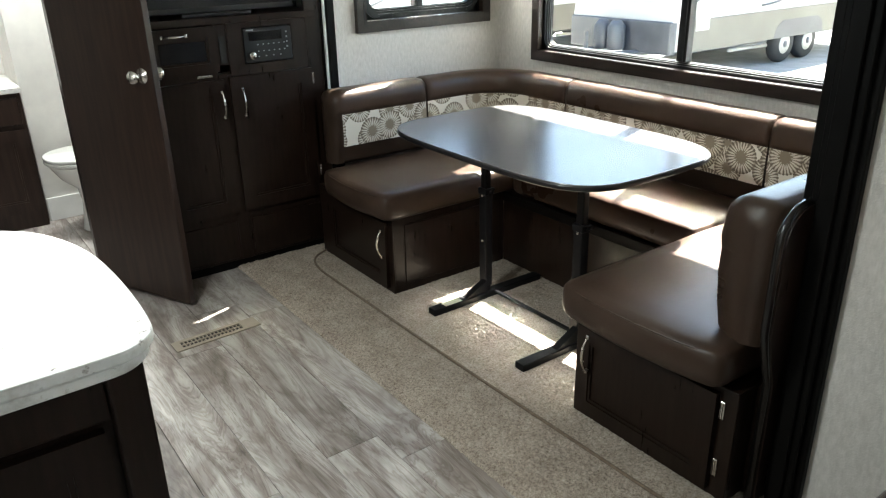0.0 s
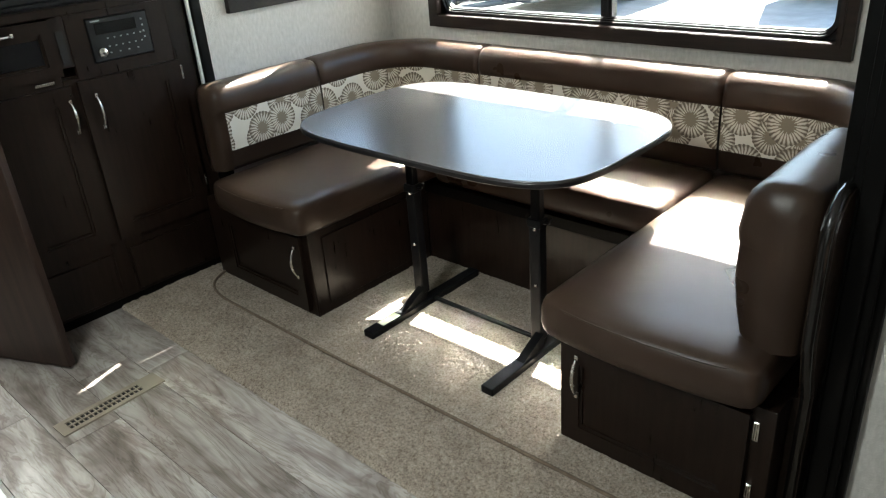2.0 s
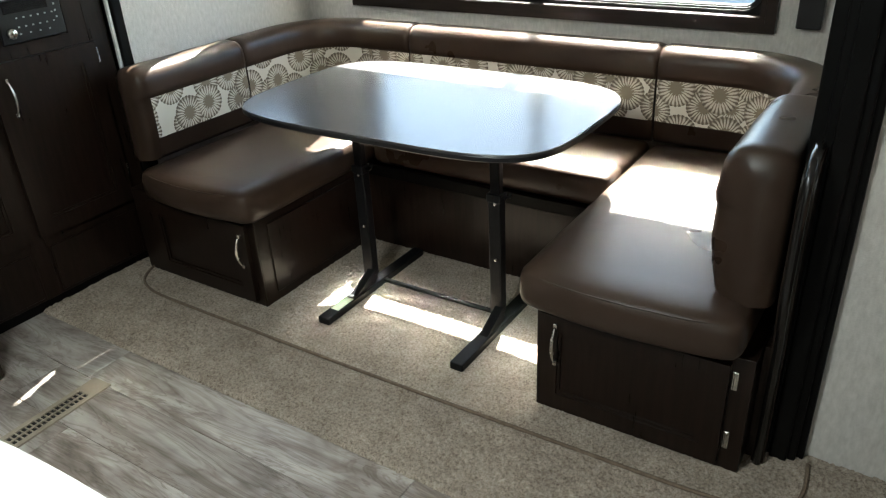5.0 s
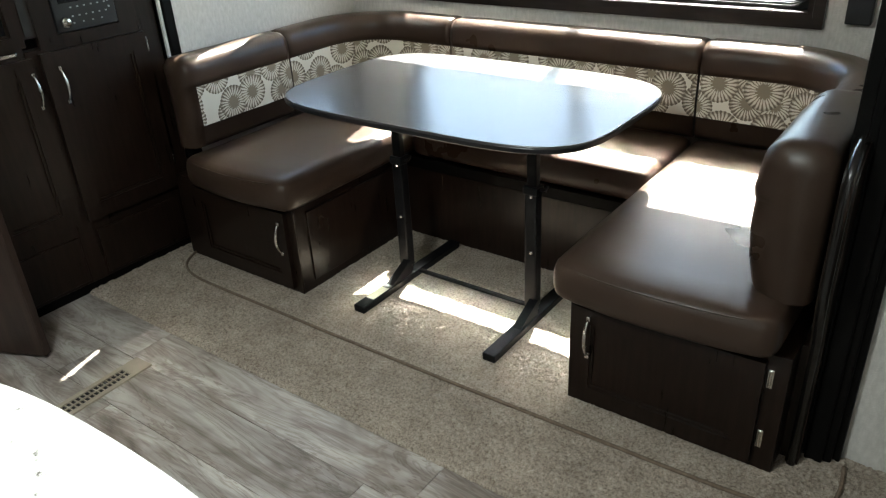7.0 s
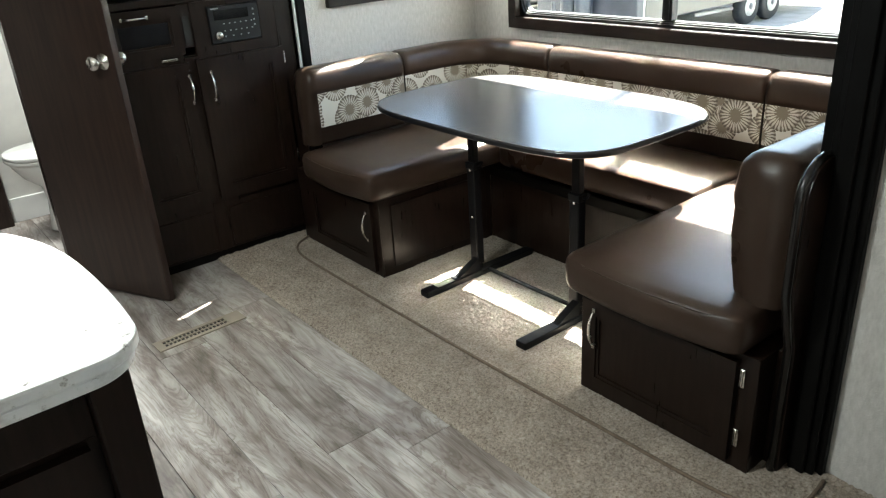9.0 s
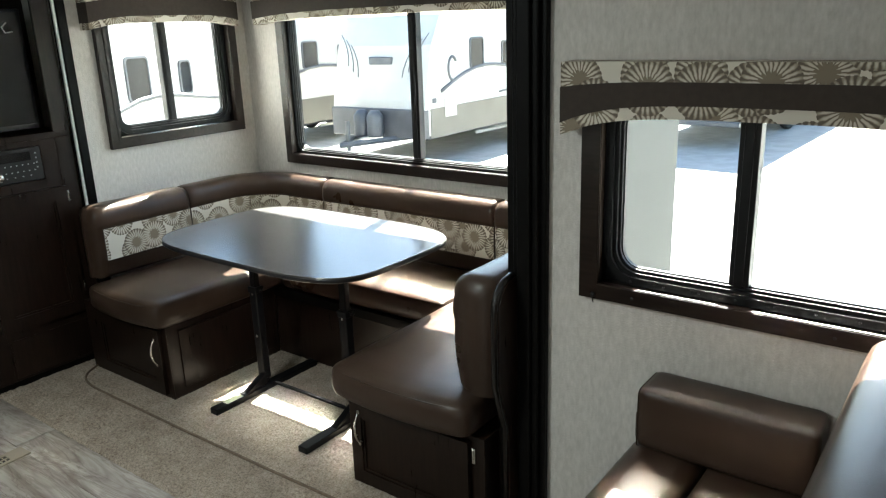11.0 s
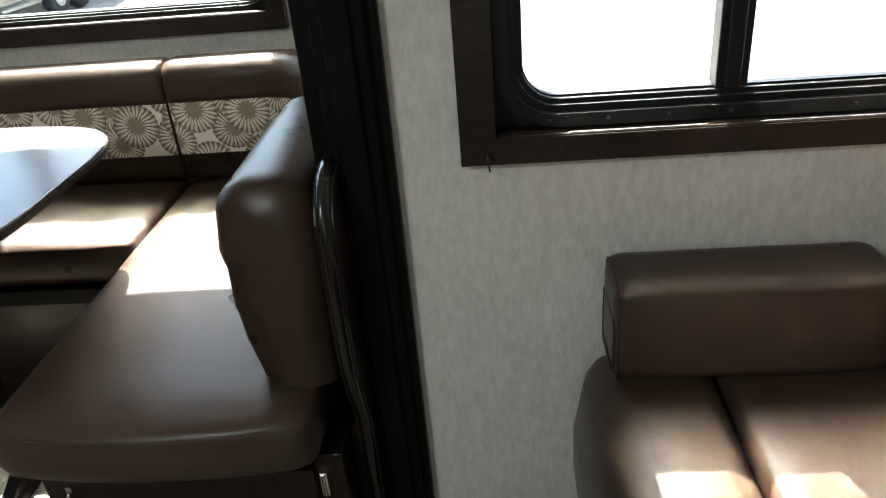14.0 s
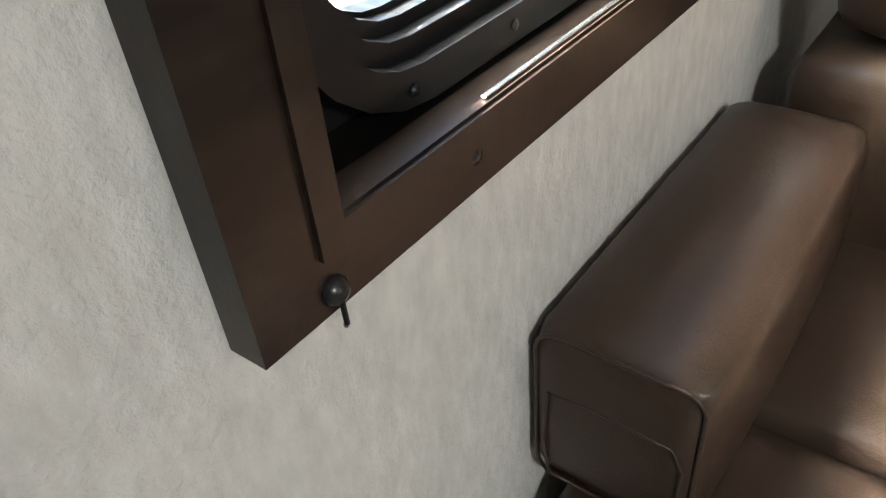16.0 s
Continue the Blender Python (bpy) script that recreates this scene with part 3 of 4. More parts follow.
def window(name, hole, axis, wall, inward, mullion, label, trim_w=0.055, depth=0.045, corner=0.06, trim_low=None, slim=1.0):
    """Sliding window: wood trim box, black rounded frame with two steps, two panes, a mullion and bright strips for the
    sunlit sill lip.
    """
    w = thing(name, label, "window", kind="structure")
    a0, a1, b0, b1 = hole
    f = wall - depth * inward
    lo, hi = min(wall, f), max(wall, f)
    lo, hi = (lo, hi - 0.001) if inward > 0 else (lo + 0.001, hi)
    part("window_trim", rect_ring((a0 - trim_w, a1 + trim_w, b0 - (trim_low or trim_w), b1 + trim_w), (a0 + 0.004, a1 - 0.004, b0 + 0.004, b1 - 0.004), lo, hi, axis), DARKWOOD_Y, w, "dark stained wood casing")
    q = sorted((f, f - 0.003 * inward))
    part("trim_bead", rect_ring((a0 - 0.014, a1 + 0.014, b0 - 0.012, b1 + 0.014), (a0 + 0.002, a1 - 0.002, b0 + 0.002, b1 - 0.002), q[0], q[1] - 0.0002, axis), DARKWOOD_Y, w)
    frame = None
    for g, d0, d1, c in ((0.030, 0.002, 0.012, corner), (0.042, 0.012, 0.022, corner * 0.9), (0.050, 0.022, 0.032, corner * 0.85), (0.054, 0.032, 0.048, corner * 0.75)):
        k = {0.002: 0.006, 0.012: 0.009, 0.022: 0.012}
        o = round_rect(a0 + k[d0], a1 - k[d0], b0 + k[d0], b1 - k[d0], corner + 0.03) if d0 in k else round_rect(a0 - 0.004, a1 + 0.004, b0 - 0.004, b1 + 0.004, 0.003)
        g *= slim
        i = round_rect(a0 + g, a1 - g, b0 + g, b1 - g, c)
        q = sorted((wall + d0 * inward, wall + d1 * inward))
        frame = part("window_frame", ring(o, i, q[0], q[1], axis), WINDOWBLACK, w, smooth=False)
    q = sorted((wall + 0.0005 * inward, wall + 0.0315 * inward))
    part("reveal_liner", rect_ring((a0 - 0.003, a1 + 0.003, b0 - 0.003, b1 + 0.003), (a0 + 0.003, a1 - 0.003, b0 + 0.003, b1 - 0.003), q[0], q[1], axis), BLACKTRIM, w, "dark lining of the opening")
    for i in range(8):
        u = a0 + 0.09 + (a1 - a0 - 0.18) * i / 7
        c = to_axis(axis, u, wall + 0.0015 * inward, b0 + 0.018)
        part("frame_screw", lathe([(0.0035, 0), (0.0035, 0.0012), (0.0015, 0.002)], 10, pose(*c, *((0, -90, 0) if axis == "x" else (90, 0, 0)))), BLACKPLASTIC, w)
    d = wall + 0.040 * inward
    for s0, s1 in ((a0 + 0.05 * slim, mullion), (mullion, a1 - 0.05 * slim)):
        off = 0.006 if s0 == mullion else -0.006
        q = sorted((to_axis(axis, s0, d + off - 0.002, b0 + 0.05 * slim), to_axis(axis, s1, d + off + 0.002, b1 - 0.05 * slim)))
        p = part("pane", box(*(v for k in range(3) for v in sorted((q[0][k], q[1][k])))), GLASS, w)
        p.visible_shadow = False
    e = sorted((wall + 0.012 * inward, wall + 0.055 * inward))
    for h, dep in ((0.025, 0), (0.012, 0.012)):
        lo3, hi3 = to_axis(axis, mullion - h, e[0] - dep * 0.5, b0 + 0.055 * slim), to_axis(axis, mullion + h, e[1], b1 - 0.055 * slim)
        part("mullion", rbox(lo3[0], hi3[0], lo3[1], hi3[1], lo3[2], hi3[2], 0.003), WINDOWBLACK, w)
    # thin bright strips imitate the highlight along the casing's lower lip
    t = sorted((f + 0.002 * inward, f + 0.006 * inward))
    for s0, s1 in ((a0 + 0.12, mullion - 0.04), (mullion + 0.04, a1 - 0.12)):
        lo3, hi3 = to_axis(axis, s0, t[0], b0 + 0.0042), to_axis(axis, s1, t[1], b0 + 0.006)
        part("sunlit_lip", rbox(lo3[0], hi3[0], lo3[1], hi3[1], lo3[2], hi3[2], 0.001), CHROME, w, "bright metal strip standing in for sun on the casing lip")
    return w


window_1 = window("window_1", W2, "x", WALL_X, 1, 0.290, "dark-framed sliding window with wood casing beside the sofa", 0.055, 0.024, 0.072, 0.043, 0.95)
window_2 = window("window_2", WB, "x", OUT_X, 1, 2.175, "wide dark-framed sliding window above the dinette", 0.05, 0.03, 0.05, None, 0.6)
window_3 = window("window_3", W1, "y", END_Y, 1, 2.275, "small dark-framed sliding window at the dinette end", 0.05, 0.03, 0.06)


def valance(name, a0, a1, b0, axis, wall, inward, depth, h=0.17, rise=0.05):
    v = thing(name, "padded valance with a brown band between seed-head print bands", "valance")
    n = 24
    zs = (0.0, 0.032, 0.125, h)
    for k, (lo, hi, mat, lab) in enumerate(((zs[0], zs[1], FLOWER, "printed cloth border"), (zs[1], zs[2], BROWNFABRIC, "plain brown cloth band"), (zs[2], zs[3], FLOWER, "printed cloth border"))):
        vs, fs, uvs = [], [], []
        for i in range(n + 1):
            t = i / n
            a = a0 + (a1 - a0) * t
            arch = rise * (1 - (2 * t - 1) ** 4) if k < 2 else 0.0
            arch_hi = rise * (1 - (2 * t - 1) ** 4) if k < 1 else (0.018 * (1 - (2 * t - 1) ** 4) if k == 1 else 0)
            if k == 2:
                arch = 0.018 * (1 - (2 * t - 1) ** 4)
            puff = 0.004 if k == 1 else 0.0
            for d, b in ((wall - 0.002 * inward, lo + arch), (wall - (depth + puff) * inward, lo + arch), (wall - (depth + puff) * inward, hi + arch_hi), (wall - 0.002 * inward, hi + arch_hi)):
                vs.append(to_axis(axis, a, d, b0 + b))
                uvs.append((a + (d if d != wall else 0), b0 + b))
        for i in range(n):
            fs += [(4 * i + q, 4 * i + (q + 1) % 4, 4 * i + 4 + (q + 1) % 4, 4 * i + 4 + q) for q in range(4)]
        fs += [(0, 1, 2, 3), tuple(4 * n + q for q in range(4))]
        part("valance_band", (vs, fs), mat, v, lab, uvs=uvs)
    return v


valance("valance", -0.27, 0.755, 1.335, "x", WALL_X, 1, 0.085, 0.19, 0.055)
valance("valance", 1.22, 3.22, 1.655, "x", OUT_X, 1, 0.085, 0.19, 0.03)
valance("valance", 1.83, 2.70, 1.655, "y", END_Y, 1, 0.085, 0.19, 0.03)

# blind cord hold-down at the lounge window
hold = thing("cord_cleat", "small black cord hold-down button on the window casing", "cord cleat")
part("button", lathe([(0.007, 0), (0.008, 0.003), (0.006, 0.007), (0.002, 0.009)], 16, pose(1.738, 0.676, 0.874, 0, -90, 0)), BLACKPLASTIC, hold, smooth=True)
part("cord", tube([(1.732, 0.676, 0.868), (1.733, 0.675, 0.854), (1.735, 0.674, 0.851)], 0.0016, 6), BLACKPLASTIC, hold)
for y in (0.56, 0.05):
    screw = thing("casing_screw", "dark screw head in the window casing", "screw", "casing screws")
    part("head", lathe([(0.005, 0), (0.005, 0.002), (0.002, 0.003)], 12, pose(1.738, y, 0.882, 0, -90, 0)), BLACKPLASTIC, screw)


# ---- dinette ----
def shaker_door(parent, name, axis, face, a0, a1, b0, b1, inward, mat=DARKWOOD, rail=0.055, label=""):
    """Framed cupboard door with a recessed panel; inward is the side it faces."""
    d = part(name, rect_ring((a0, a1, b0, b1), (a0 + rail, a1 - rail, b0 + rail, b1 - rail), *sorted((face, face + 0.018 * inward)), axis), mat, parent, label)
    q = sorted((face + 0.001 * inward, face + 0.008 * inward))
    lo, hi = to_axis(axis, a0 + rail - 0.002, q[0], b0 + rail - 0.002), to_axis(axis, a1 - rail + 0.002, q[1], b1 - rail + 0.002)
    part("door_panel", box(lo[0], hi[0], lo[1], hi[1], lo[2], hi[2]), mat, d)
    i0, i1 = 0.010, 0.002
    q = sorted((face + 0.006 * inward, face + 0.0135 * inward))
    part("door_bead", rect_ring((a0 + rail - i1, a1 - rail + i1, b0 + rail - i1, b1 - rail + i1), (a0 + rail + i0, a1 - rail - i0, b0 + rail + i0, b1 - rail - i0), q[0], q[1], axis), mat, d)
    return d


def bow_handle(parent, axis, face, a, b0, b1, inward, sideways=False):
    pts, rad = [], []
    for i in range(13):
        t = i / 12
        d = face + inward * (0.004 + 0.024 * math.sin(math.pi * t) ** 0.7)
        b = b0 + (b1 - b0) * t
        pts.append(to_axis(axis, b, d, a) if sideways else to_axis(axis, a, d, b))
        rad.append(0.0035 + 0.0022 * math.sin(math.pi * t))
    h = part("handle", tube(pts, rad, 10), CHROME, parent, "curved brushed nickel handle", smooth=True)
    for i in (0, -1):
        p = pts[i]
        part("handle_foot", rbox(p[0] - 0.006, p[0] + 0.006, p[1] - 0.006, p[1] + 0.006, p[2] - 0.008, p[2] + 0.008, 0.003), CHROME, h)


def hinge(parent, axis, face, a, b, inward):
    lo, hi = to_axis(axis, a - 0.008, face, b - 0.028), to_axis(axis, a + 0.008, face + inward * 0.006, b + 0.028)
    s = [sorted((lo[k], hi[k])) for k in range(3)]
    h = part("hinge", rbox(*s[0], *s[1], *s[2], 0.0025), CHROME, parent, "brushed nickel overlay hinge")
    part("hinge_pin", tube([to_axis(axis, a, face + inward * 0.006, b - 0.024), to_axis(axis, a, face + inward * 0.006, b + 0.024)], 0.004, 8), CHROME, h)


BASE_H = 0.372
for name, y0, y1, hy, sgn in (("dinette_bench", 2.68, 3.36, 2.765, 1), ("dinette_bench", 0.968, 1.555, 1.515, -1)):
    base = thing(name, "dark stained dinette bench with a cupboard door", "bench", "dinette bases")
    part("body", box(1.605, 2.235, y0, y1, 0.012, BASE_H), DARKWOOD, base)
    part("face_frame", rbox(1.598, 1.605, y0, y1, 0.012, BASE_H, 0.002), DARKWOOD, base)
    if sgn > 0:
        door = shaker_door(base, "door", "x", 1.598, 2.715, 3.25, 0.035, 0.352, -1)
        bow_handle(door, "x", 1.580, 2.740, 0.185, 0.308, -1)
        part("side_panel", rbox(1.66, 2.2, y0 - 0.006, y0, 0.05, 0.335, 0.002), DARKWOOD, base)
    else:
        door = shaker_door(base, "door", "x", 1.598, 1.022, 1.535, 0.035, 0.352, -1, rail=0.05)
        bow_handle(door, "x", 1.580, 1.488, 0.200, 0.325, -1)
        for b in (0.114, 0.303):
            hinge(base, "x", 1.598, 1.009, b, -1)
bench = thing("dinette_bench", "dark stained bench below the wide window", "bench", "dinette bases")
part("body", box(2.24, 2.79, 1.556, 2.679, 0.014, BASE_H), DARKWOOD, bench)
part("top_rail", rbox(2.232, 2.24, 1.556, 2.679, 0.325, BASE_H, 0.003), BLACKTRIM, bench)


def cushion(label, x0, x1, y0, y1, z0, z1, r, crown, bow=0.0, seam=True):
    c = thing("seat_cushion", label, "cushion", "dinette seat cushions")
    yc, hy = (y0 + y1) / 2, (y1 - y0) / 2

    def soft(p):
        q = Vector(p)
        k = (1 - ((q.y - yc) / hy) ** 2)
        if q.x < (x0 + x1) / 2:
            q.x -= bow * k * (1 - (q.x - x0) / ((x1 - x0) / 2))
        q.z += 0.0025 * noise.noise(Vector((q.x * 5, q.y * 5, z0))) + 0.0012 * noise.noise(Vector((q.x * 17, q.y * 17, 2)))
        return q
    part("cushion_cover", rbox(x0, x1, y0, y1, z0, z1, r, 12, crown, soft), VINYL, c, smooth=True)
    if seam:
        z = z1 - r * 0.25
        pts = []
        for i in range(41):
            t = i / 40 * 2 - 1
            yy = yc + t * (hy - 0.03)
            pts.append(soft(Vector((x0 + 0.008 + (0.02 * t ** 8), yy, z - 0.004))))
        part("seam", tube(pts, 0.0022, 6), VINYL, c, smooth=True)
    return c


cushion("brown vinyl seat cushion on the far dinette base", 1.545, 2.67, 2.635, 3.215, 0.373, 0.497, 0.042, 0.006, 0.03)
cushion("brown vinyl seat cushion on the near dinette base", 1.545, 2.67, 0.995, 1.600, 0.373, 0.497, 0.042, 0.006, 0.03)
cushion("brown vinyl bench cushion below the window", 2.236, 2.68, 1.603, 2.632, 0.373, 0.495, 0.036, 0.005, 0.0, False)


def path_arc(pts, step=0.03):
    out = [Vector(pts[0])]
    for a, b in zip(pts, pts[1:]):
        a, b = Vector(a), Vector(b)
        k = max(1, int((b - a).length / step))
        out += [a + (b - a) * i / k for i in range(1, k + 1)]
    return out


def backrest(label, pts, side, z0=0.49, z1=0.846, th=0.135, ends=(True, True), u0=0.0, bulge=0.006):
    """Upholstered back swept along its front line (plan points); side is +1 where the wall lies to the left of the path."""
    c = thing("back_cushion", label, "cushion", "dinette back cushions")
    path = path_arc(pts, 0.018)
    n = len(path)
    rr = 0.052
    prof = [(0.010, z0), (0.0, z0 + 0.02), (-0.003, z0 + 0.085), (-0.004, z0 + 0.086), (-0.006, z0 + 0.165), (-0.005, z0 + 0.243), (-0.008, z0 + 0.245), (-0.014, z0 + 0.27), (-0.012, z1 - 0.05)]
    prof += [(0.04 - 0.052 * math.cos(a), z1 - 0.05 + 0.05 * math.sin(a)) for a in (0.35, 0.7, 1.05, 1.4)]
    prof += [(th - 0.05, z1), (th - 0.02, z1 - 0.008), (th, z1 - 0.03), (th, z0)]
    m = len(prof)
    total = sum((b - a).length for a, b in zip(path, path[1:]))
    step = total / (n - 1)
    vs, uvs, s = [], [], 0.0
    for i, p in enumerate(path):
        if i:
            s += (p - path[i - 1]).length
        a, b = path[max(0, i - 1)], path[min(n - 1, i + 1)]
        d = (b - a).normalized()
        nn = Vector((-d.y, d.x)) * side
        e = min(s if ends[0] else 9, total - s if ends[1] else 9)
        inset = rr * (1 - math.sqrt(max(0.0, 1 - (1 - min(1, e / rr)) ** 2))) if e < rr else 0.0
        small = 0.010 * (1 - min(1, min(s, total - s) / 0.02))
        for d0, z in prof:
            if d0 < th / 2:
                d0 -= bulge * math.sin(math.pi * (z - z0) / (z1 - z0)) ** 0.7
            ww = 0.002 * noise.noise(Vector((s * 9 + u0 * 7, z * 9, 1.3)))
            t = th / 2 + (d0 - th / 2) * (1 - inset * 0.9 / (th / 2) - small / th) + ww
            top = max(0.0, (z - (z1 - 0.16)) / 0.16)
            zz = z - (inset * 1.1 + small * 0.6) * top
            q = p + nn * t
            vs.append((q.x, q.y, zz))
            uvs.append((u0 + s, z))
    groups = {"lower_panel": (0, 3), "patterned_panel": (3, 5), "upper_roll": (5, m - 1)}
    for nm, (g0, g1) in groups.items():
        fs = []
        for i in range(n - 1):
            plain = (ends[0] and i * step < rr) or (ends[1] and (n - 2 - i) * step < rr)
            ks = range(0, m - 1) if nm == "upper_roll" and plain else (range(g0, g1) if not plain else ())
            fs += [(i * m + k, i * m + k + 1, (i + 1) * m + k + 1, (i + 1) * m + k) for k in ks]
        if nm == "lower_panel":
            fs += [(i * m + m - 1, i * m, (i + 1) * m, (i + 1) * m + m - 1) for i in range(n - 1)]
        if nm == "upper_roll":
            fs += [tuple(range(m)), tuple((n - 1) * m + k for k in range(m))]
        used = sorted({v for f in fs for v in f})
        re = {v: i for i, v in enumerate(used)}
        part(nm, ([vs[v] for v in used], [tuple(re[v] for v in f) for f in fs]), FLOWER if nm == "patterned_panel" else VINYL, c,
             {"patterned_panel": "cream cloth with grey-brown seed-head print", "lower_panel": "plain brown vinyl band", "upper_roll": "plain brown vinyl top roll"}[nm], smooth=True, uvs=[uvs[v] for v in used])
    return c


def corner(cx, cy, r, a0, a1, k=8):
    return [(cx + r * math.cos(radians(a0 + (a1 - a0) * i / k)), cy + r * math.sin(radians(a0 + (a1 - a0) * i / k))) for i in range(k + 1)]


FX, FY, GY = 2.655, 3.225, 1.10
backrest("brown vinyl back cushion with seed-head print, straight end piece", [(1.625, FY), (2.172, FY)], 1, ends=(True, False), u0=0.3)
backrest("curved brown vinyl corner back cushion with seed-head print", [(2.180, FY)] + corner(2.42, FY - 0.235, 0.235, 90, 0) + [(FX, 2.706)], 1, ends=(False, False), u0=1.1)
backrest("long brown vinyl back cushion with seed-head print below the window", [(FX, 2.699), (FX, 1.607)], 1, ends=(False, False), u0=2.3)
backrest("curved brown vinyl corner back cushion with seed-head print", [(FX, 1.599)] + corner(2.42, GY + 0.235, 0.235, 0, -90) + [(2.146, GY)], 1, ends=(False, False), u0=4.1)
backrest("brown vinyl back cushion with seed-head print at the near seat", [(2.138, GY), (1.64, GY)], 1, z1=0.885, ends=(False, True), u0=5.3, bulge=0.026)


def end_panel():
    p = thing("dinette_end_panel", "dark wood end panel with a rounded shiny edge", "panel")
    out = [(1.665, 0.013), (1.665, 0.40), (1.640, 0.47), (1.615, 0.56), (1.615, 0.80)] + [(1.615 + 0.09 * (1 - math.cos(a)), 0.80 + 0.09 * math.sin(a)) for a in (0.3, 0.6, 0.9, 1.2, 1.57)] + [(2.78, 0.89), (2.78, 0.013)]
    n = len(out)
    vs = [(x, y, z) for y in (0.918, 0.949) for x, z in out]
    fs = [tuple(range(n)), tuple(range(n, 2 * n))] + [(k, (k + 1) % n, n + (k + 1) % n, n + k) for k in range(n)]
    part("panel", (vs, fs), DARKWOOD, p)
    edge = [(x - 0.002, 0.9335, z + 0.001) for x, z in out[:-1]]
    part("filler", rbox(1.68, 2.20, 0.9495, 0.9670, 0.014, 0.37, 0.002), DARKWOOD, p)
    part("edge_moulding", tube(edge, 0.012, 10), EDGETRIM, p, "dark rounded edge", smooth=True)


end_panel()


# ---- table ----
def superellipse(cx, cy, a, b, e=3.4, n=72, taper=0.0):
    pts = []
    for i in range(n):
        t = 2 * math.pi * i / n
        c, s = math.cos(t), math.sin(t)
        x = a * math.copysign(abs(c) ** (2 / e), c)
        y = b * math.copysign(abs(s) ** (2 / e), s)
        pts.append((cx + x, cy + y))
    return pts


TZ = 0.772
table = thing("dinette_table", "dark laminate dinette table with rounded corners on black steel legs", "table", at=(1.94, 2.165, 0.013))
top = part("tabletop", prism(superellipse(0.052, 0.003, 0.398, 0.602, 4.4), TZ - 0.036, TZ - 0.013, 0.003), TABLETOP, table, "dark brown laminate top")
part("edge_band", prism(superellipse(0.052, 0.003, 0.3995, 0.6035, 4.4), TZ - 0.034, TZ - 0.0185, 0.002), BLACKPLASTIC, top, "black edge band")
for y in (0.262, -0.300):
    leg = part("leg", rbox(-0.033, -0.003, y - 0.018, y + 0.018, 0.02, TZ - 0.05, 0.005), BLACKMETAL, table)
    part("leg_sleeve", rbox(-0.038, 0.002, y - 0.023, y + 0.023, 0.05, 0.50, 0.006), BLACKMETAL, leg)
    part("mount_plate", rbox(-0.25, 0.25, y - 0.03, y + 0.03, TZ - 0.050, TZ - 0.037, 0.003), BLACKMETAL, leg)
    for z in (0.07, 0.27, 0.475):
        part("knob", lathe([(0.003, 0), (0.006, 0.002), (0.007, 0.008), (0.004, 0.012)], 12, pose(-0.038, y - 0.008, z, 0, -90, 0)), CHROME, leg, "bright clamp bolt", smooth=True)
    part("clamp_collar", rbox(-0.042, 0.006, y - 0.027, y + 0.027, 0.475, 0.505, 0.005), BLACKMETAL, leg)
    part("clamp_lever", tube([(-0.018, y - 0.026, 0.49), (-0.018, y - 0.045, 0.495), (-0.022, y - 0.058, 0.515)], 0.005, 8), BLACKMETAL, leg, smooth=True)
    y2 = y - 0.015
    foot = part("foot", join(rbox(-0.328, 0.28, y2 - 0.024, y2 + 0.024, 0.0, 0.028, 0.004)), BLACKMETAL, table)
    part("gusset", ([(-0.150, y2 - 0.016, 0.028), (-0.150, y2 + 0.016, 0.028), (-0.034, y2 + 0.016, 0.028), (-0.034, y2 - 0.016, 0.028), (-0.034, y2 + 0.016, 0.085), (-0.034, y2 - 0.016, 0.085)], [(0, 1, 2, 3), (0, 5, 4, 1), (2, 4, 5, 3), (0, 3, 5), (1, 4, 2)]), BLACKMETAL, foot)
    if y > 0:
        part("label", box(-0.265, -0.175, y2 - 0.018, y2 + 0.018, 0.0283, 0.0290), LABELMAT, foot, "pale printed warning label")
part("stretcher", rbox(0.004, 0.020, -0.314, 0.246, 0.014, 0.026, 0.003), BLACKMETAL, table)

# small black control box on the slide-out wall
wb = thing("wall_box", "small black plastic control box on the wall", "control box")
part("case", rbox(2.765, 2.809, 1.105, 1.185, 0.918, 1.10, 0.006), BLACKPLASTIC, wb)


